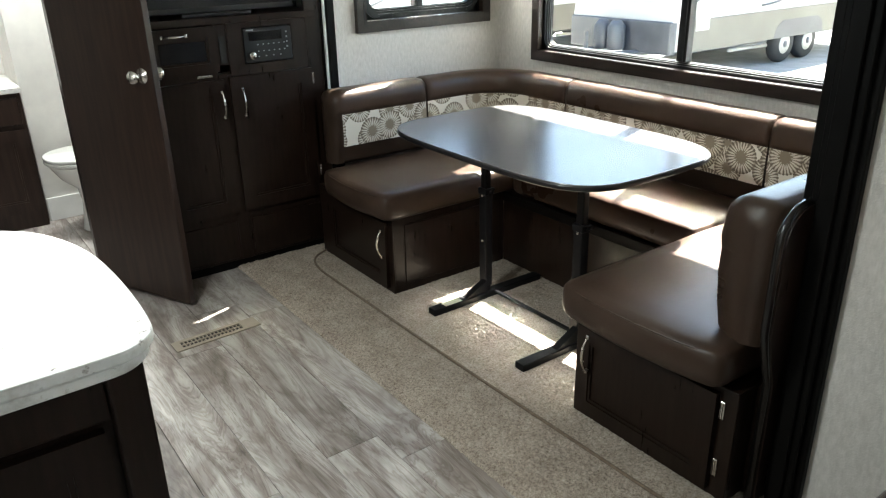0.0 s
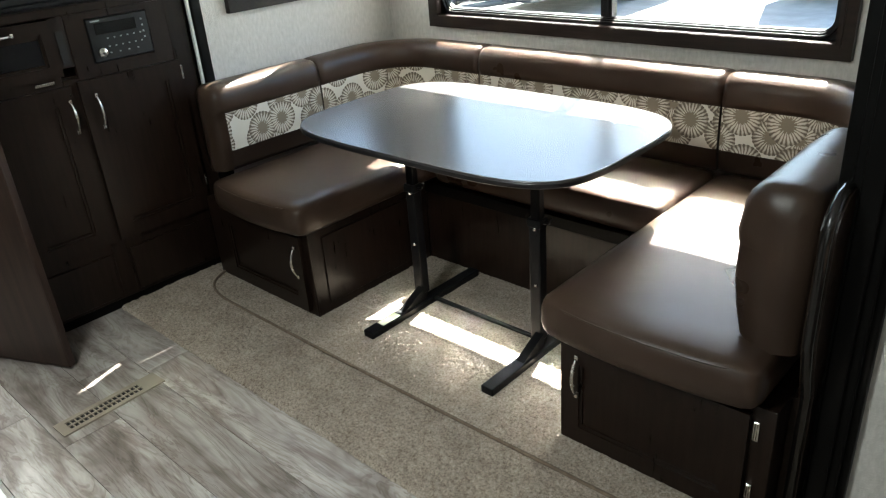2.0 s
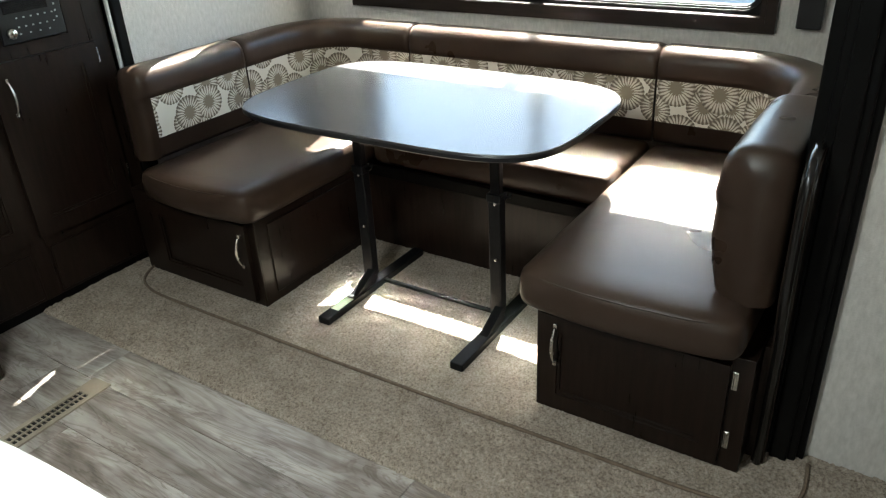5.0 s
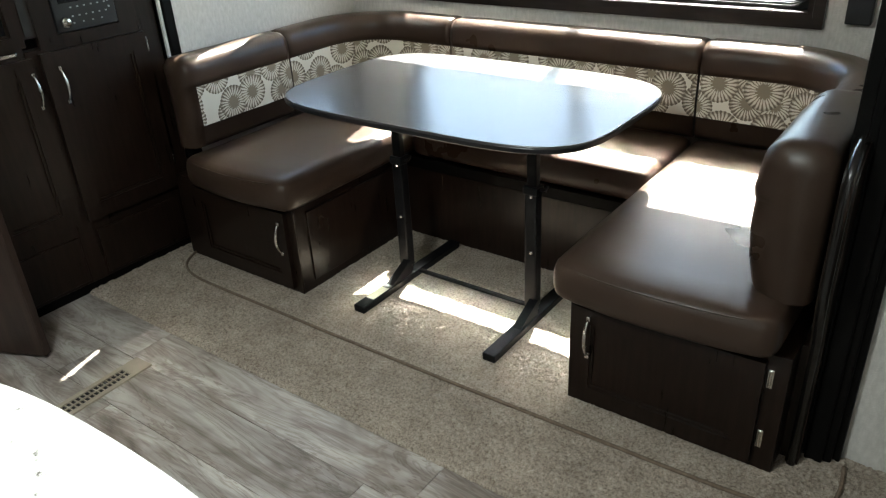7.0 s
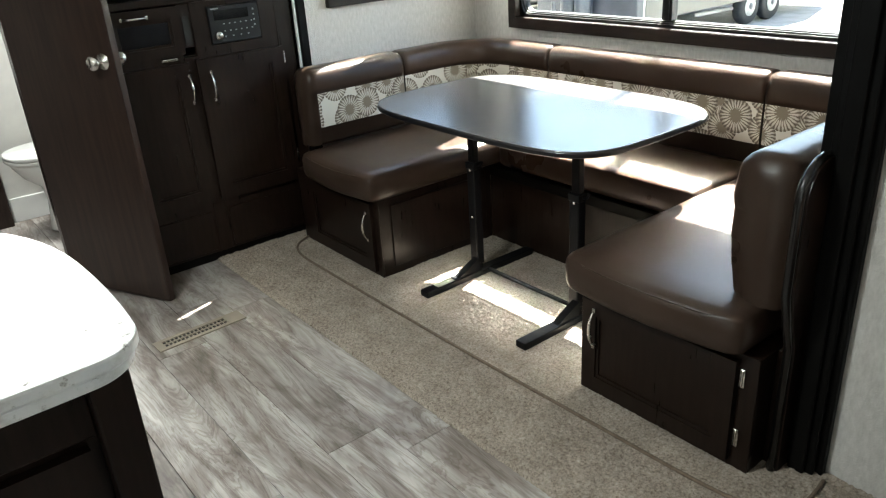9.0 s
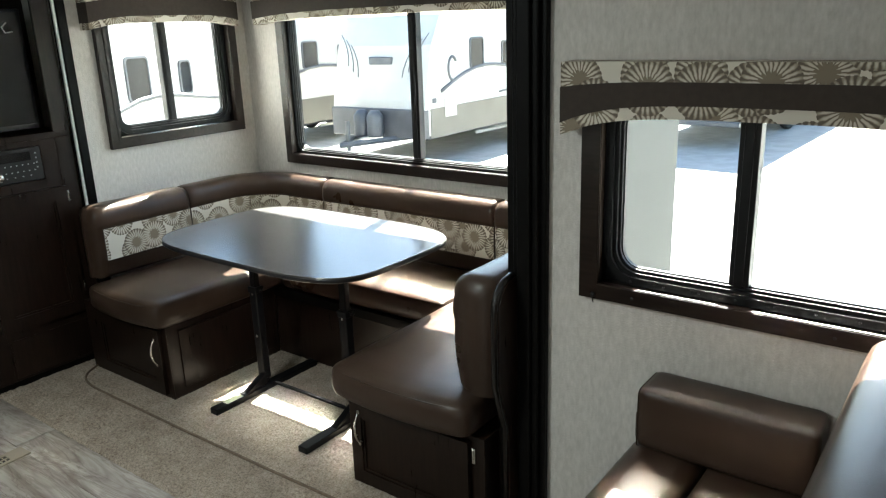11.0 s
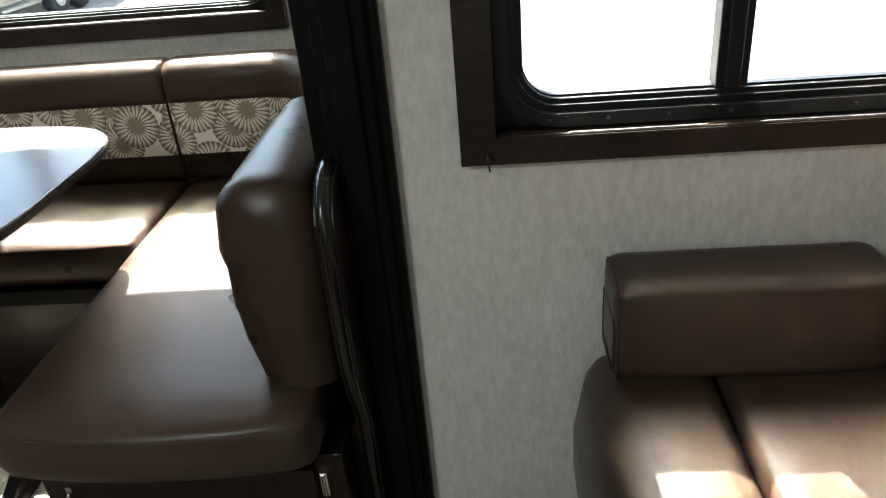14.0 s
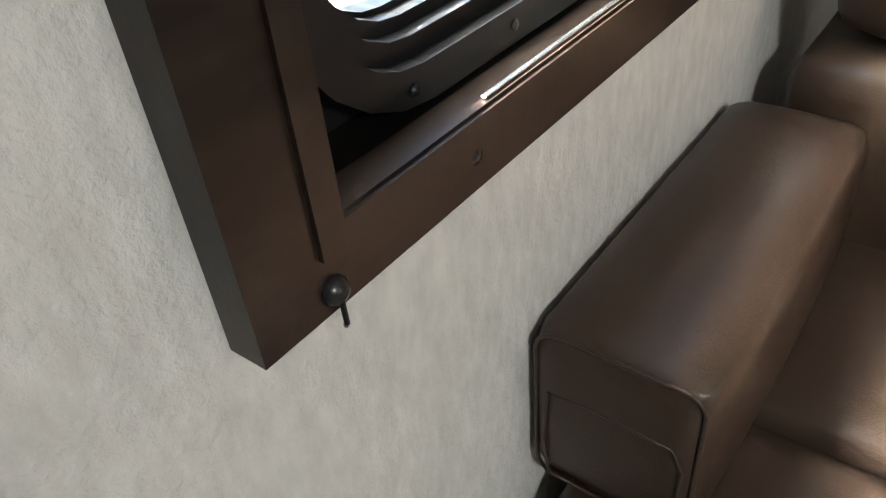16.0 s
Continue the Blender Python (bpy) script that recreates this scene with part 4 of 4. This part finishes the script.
# ---- television cabinet ----
def tv_cabinet():
    c = thing("television_cabinet", "dark stained entertainment cabinet with two doors below a screen", "cabinet")
    fy = 3.435
    x0, x1 = 0.862, 1.715
    part("body", box(x0, x1, fy + 0.02, 3.85, 0.045, 0.955), DARKWOOD, c)
    part("toe_kick", box(x0 + 0.002, x1 - 0.002, 3.452, 3.849, 0.0, 0.046), BLACKTRIM, c)
    part("toe_rail", rbox(x0, x1, fy + 0.002, fy + 0.02, 0.045, 0.30, 0.002), DARKWOOD, c)
    part("centre_stile", rbox(1.185, 1.245, fy, fy + 0.02, 0.045, 0.95, 0.002), DARKWOOD, c)
    part("end_stile", rbox(1.635, x1, fy + 0.001, fy + 0.02, 0.301, 1.99, 0.002), DARKWOOD, c)
    part("mid_rail", rbox(x0, 1.184, fy + 0.002, fy + 0.02, 0.927, 0.985, 0.002), DARKWOOD, c)
    part("mid_rail", rbox(1.246, 1.634, fy + 0.002, fy + 0.02, 0.927, 0.969, 0.002), DARKWOOD, c)
    d1 = shaker_door(c, "door", "y", fy, 0.884, 1.200, 0.296, 0.930, -1, DARKWOOD, 0.062)
    bow_handle(d1, "y", fy - 0.018, 1.182, 0.762, 0.876, -1)
    d2 = shaker_door(c, "door", "y", fy, 1.228, 1.640, 0.296, 0.937, -1, DARKWOOD, 0.062)
    bow_handle(d2, "y", fy - 0.018, 1.280, 0.758, 0.878, -1)
    for b in (0.42, 0.885):
        hinge(c, "y", fy, 1.648, b, -1)
    part("kick_panel", rbox(0.90, 1.175, fy - 0.006, fy, 0.06, 0.25, 0.003), DARKWOOD, c)
    part("kick_panel", rbox(1.255, 1.63, fy - 0.006, fy, 0.06, 0.25, 0.003), DARKWOOD, c)
    dr = shaker_door(c, "flap", "y", fy, 0.884, 1.19, 0.968, 1.165, -1, DARKWOOD, 0.04)
    bow_handle(dr, "y", fy - 0.018, 1.135, 0.95, 1.055, -1, True)
    part("flap_window", box(0.925, 1.150, fy - 0.010, fy - 0.009, 1.0, 1.105), SCREEN, dr, "dark glass pane in the flap")
    part("latch", rbox(1.085, 1.155, fy - 0.008, fy, 0.945, 0.957, 0.002), CHROME, c, "small bright latch")
    part("upper_stile", rbox(1.1905, 1.2445, fy + 0.001, fy + 0.02, 0.991, 1.169, 0.002), DARKWOOD, c)
    part("slot", box(1.205, 1.232, fy - 0.0015, fy - 0.0005, 1.0, 1.12), DARKHOLE, c)
    part("radio_surround", rect_ring((1.245, 1.634, 0.965, 1.17), (1.317, 1.558, 0.984, 1.145), fy, fy + 0.02, "y"), DARKWOOD, c)
    part("shelf", rbox(x0, x1, fy + 0.0, 3.85, 1.17, 1.20, 0.003), DARKWOOD, c)
    part("niche_back", box(x0, 1.635, 3.70, 3.84, 1.20, 1.99), DARKWOOD, c)
    part("header", rbox(x0, 1.635, fy + 0.002, 3.69, 1.90, 1.99, 0.003), DARKWOOD, c)
    part("side", rbox(x0 - 0.02, x0, fy + 0.02, 3.85, 0.0, 2.05, 0.002), DARKWOOD, c)

    r = thing("car_stereo", "black stereo head unit with a silver knob and small white marks", "stereo")
    part("face", rbox(1.320, 1.555, fy - 0.006, fy + 0.05, 0.987, 1.142, 0.005), BLACKPLASTIC, r)
    part("display", box(1.345, 1.505, fy - 0.0075, fy - 0.0062, 1.085, 1.125), SCREEN, r)
    part("volume_knob", lathe([(0.018, 0), (0.018, 0.012), (0.014, 0.016)], 20, pose(1.353, fy - 0.006, 1.022, 90, 0, 0)), CHROME, r, "silver volume knob", smooth=True)
    for row, z in enumerate((1.065, 1.035, 1.012)):
        for i in range(6 if row < 2 else 4):
            x = 1.382 + i * (0.026 if row < 2 else 0.036)
            part("button", rbox(x, x + 0.007, fy - 0.0085, fy - 0.006, z, z + 0.005, 0.001), MARKS, r)
    for i in range(4):
        part("button", rbox(1.526, 1.533, fy - 0.0085, fy - 0.006, 1.045 + i * 0.022, 1.052 + i * 0.022, 0.001), MARKS, r)
    part("marking", box(1.335, 1.37, fy - 0.0075, fy - 0.0062, 1.131, 1.136), MARKS, r, "small grey lettering bar")

    t = thing("television", "flat black television on the cabinet shelf", "television")
    part("bezel", rbox(0.890, 1.620, 3.52, 3.56, 1.215, 1.76, 0.006), BLACKPLASTIC, t)
    part("screen", box(0.905, 1.605, 3.5185, 3.5195, 1.24, 1.745), SCREEN, t)
    part("stand", rbox(1.08, 1.40, 3.50, 3.64, 1.2005, 1.216, 0.004), BLACKPLASTIC, t)
    part("cable", tube([(1.55, 3.515, 1.70), (1.52, 3.50, 1.68), (1.53, 3.495, 1.655), (1.57, 3.51, 1.66)], 0.003, 6), MARKS, t, "thin grey cable loop", smooth=True)


tv_cabinet()

# ---- bathroom door, open ----
leaf = thing("door_1", "dark wood bathroom door standing open with round chrome knobs", "door", kind="structure", at=(0.575, 3.69, 0.0), rz=math.degrees(math.atan2(3.16 - 3.69, 0.822 - 0.575)))
W = math.hypot(0.822 - 0.575, 3.16 - 3.69)
part("door_leaf", rbox(0.0, W, 0.0, 0.03, 0.014, 1.90, 0.003), PANELWOOD, leaf)
part("edge_strip", rbox(W - 0.002, W + 0.003, 0.001, 0.029, 0.014, 1.90, 0.001), PANELWOOD, leaf)
for s, y in ((-1, 0.0), (1, 0.03)):
    k = part("door_knob", lathe([(0.031, 0), (0.031, 0.005), (0.012, 0.009), (0.012, 0.024), (0.024, 0.036), (0.029, 0.050), (0.021, 0.062)], 20, pose(W - 0.055, y, 1.02, 90 * (1 if s < 0 else -1), 0, 0)), CHROME, leaf, "round polished chrome knob", smooth=True)

# ---- bathroom ----
def toilet():
    t = thing("toilet", "white compact toilet with closed lid", "toilet", at=(0.80, 4.53, 0.0005), rz=97)
    bowl = [(0.10, 0.0), (0.105, 0.01), (0.095, 0.06), (0.085, 0.17), (0.095, 0.25), (0.15, 0.31), (0.185, 0.38), (0.195, 0.405)]
    vs, fs = lathe(bowl, 28)
    part("bowl", ([(v[0] * 1.0, v[1] * 1.28 if v[1] > 0 else v[1] * 1.0, v[2]) for v in vs], fs), PORCELAIN, t, smooth=True)
    out = [(x, y * 1.30 if y > 0 else y) for x, y in superellipse(0, 0, 0.20, 0.20, 2.3, 40)]
    part("seat", prism(out, 0.407, 0.425, 0.006), PORCELAIN, t, smooth=True)
    part("lid", prism(out, 0.427, 0.448, 0.008), PORCELAIN, t, smooth=True)
    part("rear_deck", rbox(-0.17, 0.17, -0.34, -0.14, 0.30, 0.44, 0.03, 2), PORCELAIN, t, smooth=True)
    part("pedestal", rbox(-0.09, 0.09, -0.32, -0.02, 0.0, 0.31, 0.03, 2), PORCELAIN, t, smooth=True)


toilet()
van = thing("bathroom_vanity", "dark wood bathroom vanity with a framed door", "cabinet")
part("body", box(-0.35, 0.53, 4.758, 5.27, 0.0005, 0.77), PANELWOOD, van)
for k, (a0, a1) in enumerate(((-0.32, 0.08), (0.11, 0.51))):
    shaker_door(van, "door", "y", 4.758, a0, a1, 0.10, 0.57, -1, PANELWOOD, 0.06)
    part("drawer_front", rbox(a0, a1, 4.740, 4.758, 0.60, 0.745, 0.004), PANELWOOD, van)
vt = thing("vanity_top", "white marbled vanity top", "countertop")
part("slab", rbox(-0.36, 0.536, 4.73, 5.275, 0.7705, 0.805, 0.008), MARBLE, vt)

# ---- galley island ----
isl = thing("galley_island", "dark stained galley island base", "cabinet")
part("body", box(-0.85, 0.165, 1.225, 1.80, -0.0115, 0.886), DARKWOOD, isl)
part("end_panel", rbox(0.165, 0.203, 1.195, 1.80, -0.0115, 0.886, 0.004), DARKWOOD, isl)
part("corner_post", rbox(0.150, 0.210, 1.186, 1.2245, -0.0115, 0.886, 0.006), DARKWOOD, isl)
part("front_rail", rbox(-0.85, 0.1495, 1.205, 1.2245, 0.79, 0.886, 0.003), DARKWOOD, isl)
fd = shaker_door(isl, "door", "y", 1.224, -0.36, 0.135, 0.08, 0.77, -1, DARKWOOD, 0.06)
ringh = part("towel_ring", tube([(0.216, 1.70 + 0.05 * math.cos(a * math.pi / 10), 0.62 + 0.05 * math.sin(a * math.pi / 10)) for a in range(20)], 0.004, 8, True), CHROME, isl, "bright towel ring", smooth=True)
part("ring_mount", rbox(0.203, 0.218, 1.69, 1.71, 0.66, 0.69, 0.004), CHROME, ringh)
outline = [(-0.9, 1.150), (-0.4, 1.150), (-0.05, 1.150), (0.05, 1.152)] + [(0.14 + 0.085 * math.sin(a), 1.238 - 0.085 * math.cos(a)) for a in (0.2, 0.5, 0.8, 1.1, 1.4)]
outline += [(0.228, 1.29), (0.230, 1.37), (0.228, 1.47), (0.222, 1.57), (0.205, 1.67), (0.175, 1.76), (0.13, 1.84), (0.06, 1.90), (-0.05, 1.95), (-0.3, 1.98), (-0.9, 1.99)]
outline = [(x + 0.018 if x > -0.2 else x, y) for x, y in outline]
for k in range(2):
    outline = [outline[0]] + [q for a, b in zip(outline, outline[1:]) for q in ((a[0] * 0.75 + b[0] * 0.25, a[1] * 0.75 + b[1] * 0.25), (a[0] * 0.25 + b[0] * 0.75, a[1] * 0.25 + b[1] * 0.75))] + [outline[-1]]
ctr = thing("island_countertop", "white marbled laminate countertop with a rounded end", "countertop")
part("slab", prism(outline, 0.905, 0.93, 0.006), MARBLE, ctr)
inner = [(x * 0.985 - 0.006, 1.55 + (y - 1.55) * 0.99) for x, y in outline]
part("edge_build_up", prism(inner, 0.8875, 0.9055, 0.002), MARBLE, ctr, "marbled laminate edge strip under the top")


# ---- sofa ----
def sofa():
    s = thing("sofa", "brown vinyl two-seat sofa with a loose arm bolster", "sofa")
    part("base", box(0.62, 1.735, -0.30, 0.50, 0.012, 0.30), DARKWOOD, s)
    yf = 0.545

    def soft(p):
        q = Vector(p)
        q.z += 0.003 * noise.noise(Vector((q.x * 6, q.y * 6, 3))) + 0.0015 * noise.noise(Vector((q.x * 19, q.y * 19, 5)))
        k = (q.z - 0.30) / 0.18
        q.y -= 0.05 * max(0, q.y) * (k ** 2)
        return q
    front = part("seat_front_roll", rbox(0.58, 1.735, 0.317, yf, 0.19, 0.506, 0.055, 12, 0.004, soft), VINYL, s, "rolled vinyl seat front", smooth=True)
    seat = part("seat", rbox(0.58, 1.735, -0.14, 0.315, 0.28, 0.502, 0.022, 12, 0.006, soft), VINYL, s, smooth=True)
    back = part("backrest", rbox(0.60, 1.72, -0.33, -0.005, 0.44, 0.718, 0.045, 8, 0.0, soft), VINYL, s, smooth=True)
    part("headroll", rbox(0.60, 1.705, -0.34, -0.025, 0.722, 0.95, 0.07, 8, 0.0, soft), VINYL, s, "padded head roll", smooth=True)

    b = thing("sofa_bolster", "brown vinyl block bolster resting on the sofa by the wall", "bolster")

    def pad(p):
        q = Vector(p)
        q.z += 0.004 * noise.noise(Vector((q.x * 8, q.y * 8, 7)))
        t = (q.y - 0.24) / 0.24
        q.x += 0.010 * (1 - t * t) * (0.0 if q.x > 1.68 else -1) * 0.6
        return q
    part("cover", rbox(1.606, 1.757, 0.035, 0.485, 0.508, 0.686, 0.026, 10, 0.008, pad), VINYL, b, smooth=True)
    loop = [(1.63, 0.62), (1.70, 0.625), (1.735, 0.62), (1.74, 0.56), (1.735, 0.515), (1.64, 0.515), (1.622, 0.535), (1.62, 0.60)]
    part("end_seam", tube([(x, 0.4845, z) for x, z in loop], 0.0018, 6, True), VINYL, b, smooth=True)
    part("end_seam", tube([(x, 0.4785, z) for x, z in round_rect(1.612, 1.750, 0.507, 0.679, 0.018)], 0.0022, 6, True), VINYL, b, smooth=True)


sofa()


# ---- floor register ----
reg = thing("floor_register", "taupe metal floor register set in the planks", "floor vent", at=(0.822, 2.842, 0.0), rz=2.5)
part("plate", rect_ring((-0.18, 0.18, -0.042, 0.042), (-0.15, 0.11, -0.024, 0.024), 0.0003, 0.006, "z"), BEIGE, reg)
part("well", box(-0.151, 0.111, -0.025, 0.025, 0.0003, 0.0012), DARKHOLE, reg)
for i in range(17):
    x = -0.150 + 0.26 * i / 16
    part("louvre", box(x - 0.0022, x + 0.0022, -0.0245, 0.0245, 0.0011, 0.005), BEIGE, reg)
part("louvre_bar", box(-0.1505, 0.1105, -0.003, 0.003, 0.0012, 0.0052), BEIGE, reg)


# ---- outdoors ----
GZ = -0.95
tagged(part("ground", box(-300, 300, -300, 300, GZ - 0.1, GZ), GRAVEL), "pale sunlit gravel lot", "ground", kind="structure")


def trailer(label, at, rz, length=6.5, body=RVWHITE, skirt=RVTAN, steps=False):
    """Parked travel trailer; its nose looks along -x of its own axes."""
    t = thing("travel_trailer", label, "travel trailer", "parked trailers", at=(at[0], at[1], GZ), rz=rz)
    h, w = 2.75, 2.3
    out = [(0.10, 0.55), (-0.04, 0.9), (0.0, 1.2), (0.24, 2.2), (0.55, h), (length, h + 0.1), (length + 0.05, 0.55)]

    def prism_y(pts, y0, y1):
        n = len(pts)
        vs = [(x, y, z) for y in (y0, y1) for x, z in pts]
        return vs, [tuple(range(n)), tuple(range(n, 2 * n))] + [(k, (k + 1) % n, n + (k + 1) % n, n + k) for k in range(n)]
    part("body", prism_y(out, -w / 2, w / 2), body, t)
    for s in (-1, 1):
        y = s * (w / 2 + 0.006)
        part("skirt", rbox(0.15, length, y - 0.01, y + 0.01, 0.5, 1.05, 0.004), skirt, t, "tan lower panel")
        part("stripe", tube([(0.5 + 0.4 * i, y, 1.35 + 0.22 * math.sin(i * 0.5) + 0.05 * i) for i in range(10)], 0.035, 6), RVSTRIPE, t, "dark swoosh stripe", smooth=True)
        part("stripe", tube([(0.9 + 0.14 * math.cos(a / 3), y, 1.75 + 0.22 * math.sin(a / 3)) for a in range(2, 15)], 0.03, 6), RVSTRIPE, t, "dark swoosh stripe", smooth=True)
        for x, ww, hh in ((1.5, 0.5, 0.6), (2.7, 0.3, 0.5), (4.6, 0.8, 0.6)):
            wd = part("window", ring(round_rect(x, x + ww, 1.7, 1.7 + hh, 0.08), round_rect(x + 0.03, x + ww - 0.03, 1.73, 1.67 + hh, 0.06), y - 0.02, y + 0.025, "y"), RVDARK, t)
            part("pane", box(x + 0.03, x + ww - 0.03, y - 0.01, y + 0.012, 1.73, 1.67 + hh), SCREEN, wd)
        part("stripe", tube([(2.6 + 0.3 * i, y, 1.16 + 0.012 * i * i) for i in range(8)], 0.02, 6), RVSTRIPE, t, "dark swoosh stripe", smooth=True)
        part("marker_light", rbox(0.22, 0.34, y - 0.01, y + 0.02, 1.15, 1.24, 0.008), RVDARK, t, "small dark marker light")
        arch = length * 0.52
        part("wheel_arch", prism_y([(arch - 0.5, 0.5), (arch - 0.42, 0.72), (arch - 0.22, 0.84), (arch + 1.07, 0.84), (arch + 1.27, 0.72), (arch + 1.35, 0.5)], y - 0.014, y + 0.014), RVDARK, t, "black wheel arch")
        part("frame_rail", tube([(0.4, s * 0.85, 0.46), (length - 0.2, s * 0.85, 0.46)], 0.05, 6), RVDARK, t)
        part("drain_pipe", tube([(length * 0.28, s * 0.98, 0.38), (length * 0.46, s * 0.98, 0.36)], 0.035, 8), RVWHITE, t, "white drain pipe under the floor", smooth=True)
        part("hatch", rbox(0.6, 1.0, y - 0.012, y + 0.018, 0.85, 1.2, 0.01), RVWHITE, t)
        for x in (length * 0.52, length * 0.52 + 0.85):
            wh = part("wheel", lathe([(0.20, -0.10), (0.33, -0.10), (0.36, -0.05), (0.36, 0.05), (0.33, 0.10), (0.20, 0.10)], 24, pose(x, s * (w / 2 - 0.12), 0.36, 90, 0, 0)), RUBBER, t, smooth=True)
            part("rim", lathe([(0.05, -0.115), (0.19, -0.105), (0.20, 0.0), (0.19, 0.105), (0.05, 0.115)], 20, pose(x, s * (w / 2 - 0.12), 0.36, 90, 0, 0)), RVWHITE, wh, "cream steel rim", smooth=True)
            part("hub", lathe([(0.0, -0.13), (0.06, -0.125), (0.065, 0.125), (0.0, 0.13)], 12, pose(x, s * (w / 2 - 0.12), 0.36, 90, 0, 0)), RVDARK, wh, smooth=True)
    part("nose_guard", rbox(-0.09, 0.1, -w / 2 - 0.008, w / 2 + 0.008, 0.5, 1.05, 0.03), RVDARK, t, "dark rock guard")
    part("nose_badge", rbox(0.12, 0.24, -0.28, 0.28, 1.86, 2.0, 0.02), RVSTRIPE, t, "small dark nose badge")
    for s in (-1, 1):
        for j in range(3):
            part("stripe", tube([(0.095 + 0.024 * j + 0.192 * u, s * (0.55 + 0.14 * j + 0.45 * u * u), 1.62 + 0.10 * j + 0.8 * u) for u in (0.0, 0.2, 0.4, 0.6, 0.75)], 0.010, 6), RVSTRIPE, t, "dark swoosh stripe", smooth=True)
    part("tongue", tube([(0.2, 0.6, 0.5), (-1.1, 0.0, 0.48), (0.2, -0.6, 0.5)], 0.06, 6), RVDARK, t)
    part("gas_bottle", lathe([(0.14, 0.55), (0.16, 0.6), (0.16, 0.95), (0.08, 1.05)], 16, pose(-0.35, 0.12, 0)), RVDARK, t, smooth=True)
    part("gas_bottle", lathe([(0.14, 0.55), (0.16, 0.6), (0.16, 0.95), (0.08, 1.05)], 16, pose(-0.35, -0.2, 0)), RVDARK, t, smooth=True)
    for y in (-0.95, 0.95):
        part("tail_light", rbox(length + 0.04, length + 0.075, y - 0.06, y + 0.06, 0.85, 1.0, 0.01), TAILRED, t, "small red tail light")
    part("rear_panel", rbox(length + 0.03, length + 0.065, -0.7, 0.7, 1.05, 1.75, 0.02), RVTAN, t, "tan rear panel")
    part("bumper", rbox(length + 0.05, length + 0.16, -w / 2 + 0.1, w / 2 - 0.1, 0.45, 0.55, 0.015), RVDARK, t, "dark rear bumper")
    part("jack_leg", tube([(-0.9, 0, 0.9), (-0.9, 0, 0.0)], 0.04, 8), RVDARK, t)
    if steps:
        st = part("entry_step", tube([(3.5, w / 2 - 0.05, 0.72), (3.5, w / 2 + 0.95, 0.03)], 0.05, 6), RVDARK, t, "dark folding entry steps let down")
        part("stringer", tube([(4.1, w / 2 - 0.05, 0.72), (4.1, w / 2 + 0.95, 0.03)], 0.05, 6), RVDARK, st)
        for k in range(3):
            y, z = w / 2 + 0.18 + 0.27 * k, 0.56 - 0.19 * k
            part("tread", rbox(3.5, 4.1, y - 0.11, y + 0.11, z, z + 0.03, 0.006), RVSTRIPE, st)
    return t


trailer("white travel trailer with tan skirt and dark swooshes", (10.9, 9.6), 1, 7.0)
trailer("white travel trailer parked beside another", (10.2, 13.6), 3, 7.5)
trailer("white travel trailer with a long shadow across the lot", (23.8, 4.65), 178, 8.7, steps=True)
trailer("white travel trailer beyond the end window", (3.6, 9.6), 22, 6.0)
trailer("white travel trailer farther off in the lot", (24.0, -6.0), -14, 7.0)
# ---- floor planks ----
floor = tagged(new("floor"), "grey weathered oak vinyl plank floor", "floor", kind="structure")
PW, PL = 0.186, 1.22
plank_mesh = mesh_of("plank", *rbox(-PW / 2 + 0.0007, PW / 2 - 0.0007, -PL / 2 + 0.0007, PL / 2 - 0.0007, -0.011, 0.0, 0.0015), PLANK)
half_mesh = mesh_of("plank", *rbox(-PW / 2 + 0.0007, PW / 2 - 0.0007, -PL / 4 + 0.0007, PL / 4 - 0.0007, -0.011, 0.0, 0.0015), PLANK)
rng = random.Random(4)
ncol = 14
for i in range(ncol):
    x = 1.18 - PW / 2 - i * PW
    y = -1.7 - rng.uniform(0.0, 1.1)
    while y < 5.27:
        y += PL
        whole, low, high = plank_mesh, y - PL, y
        if low < -1.71:
            whole, low = half_mesh, y - PL / 2
        elif high > 5.29:
            whole, high = half_mesh, y - PL / 2
        if low < -1.71 or high > 5.33:
            continue
        ob = new("plank", whole)
        ob.parent = floor
        ob.matrix_local = pose(x, (low + high) / 2, 0)
for i in range(3):
    for j in range(2):
        ob = new("plank", plank_mesh)
        ob.parent = floor
        ob.matrix_local = pose(1.205 + i * PW, 4.04 + j * PL, -0.0005)
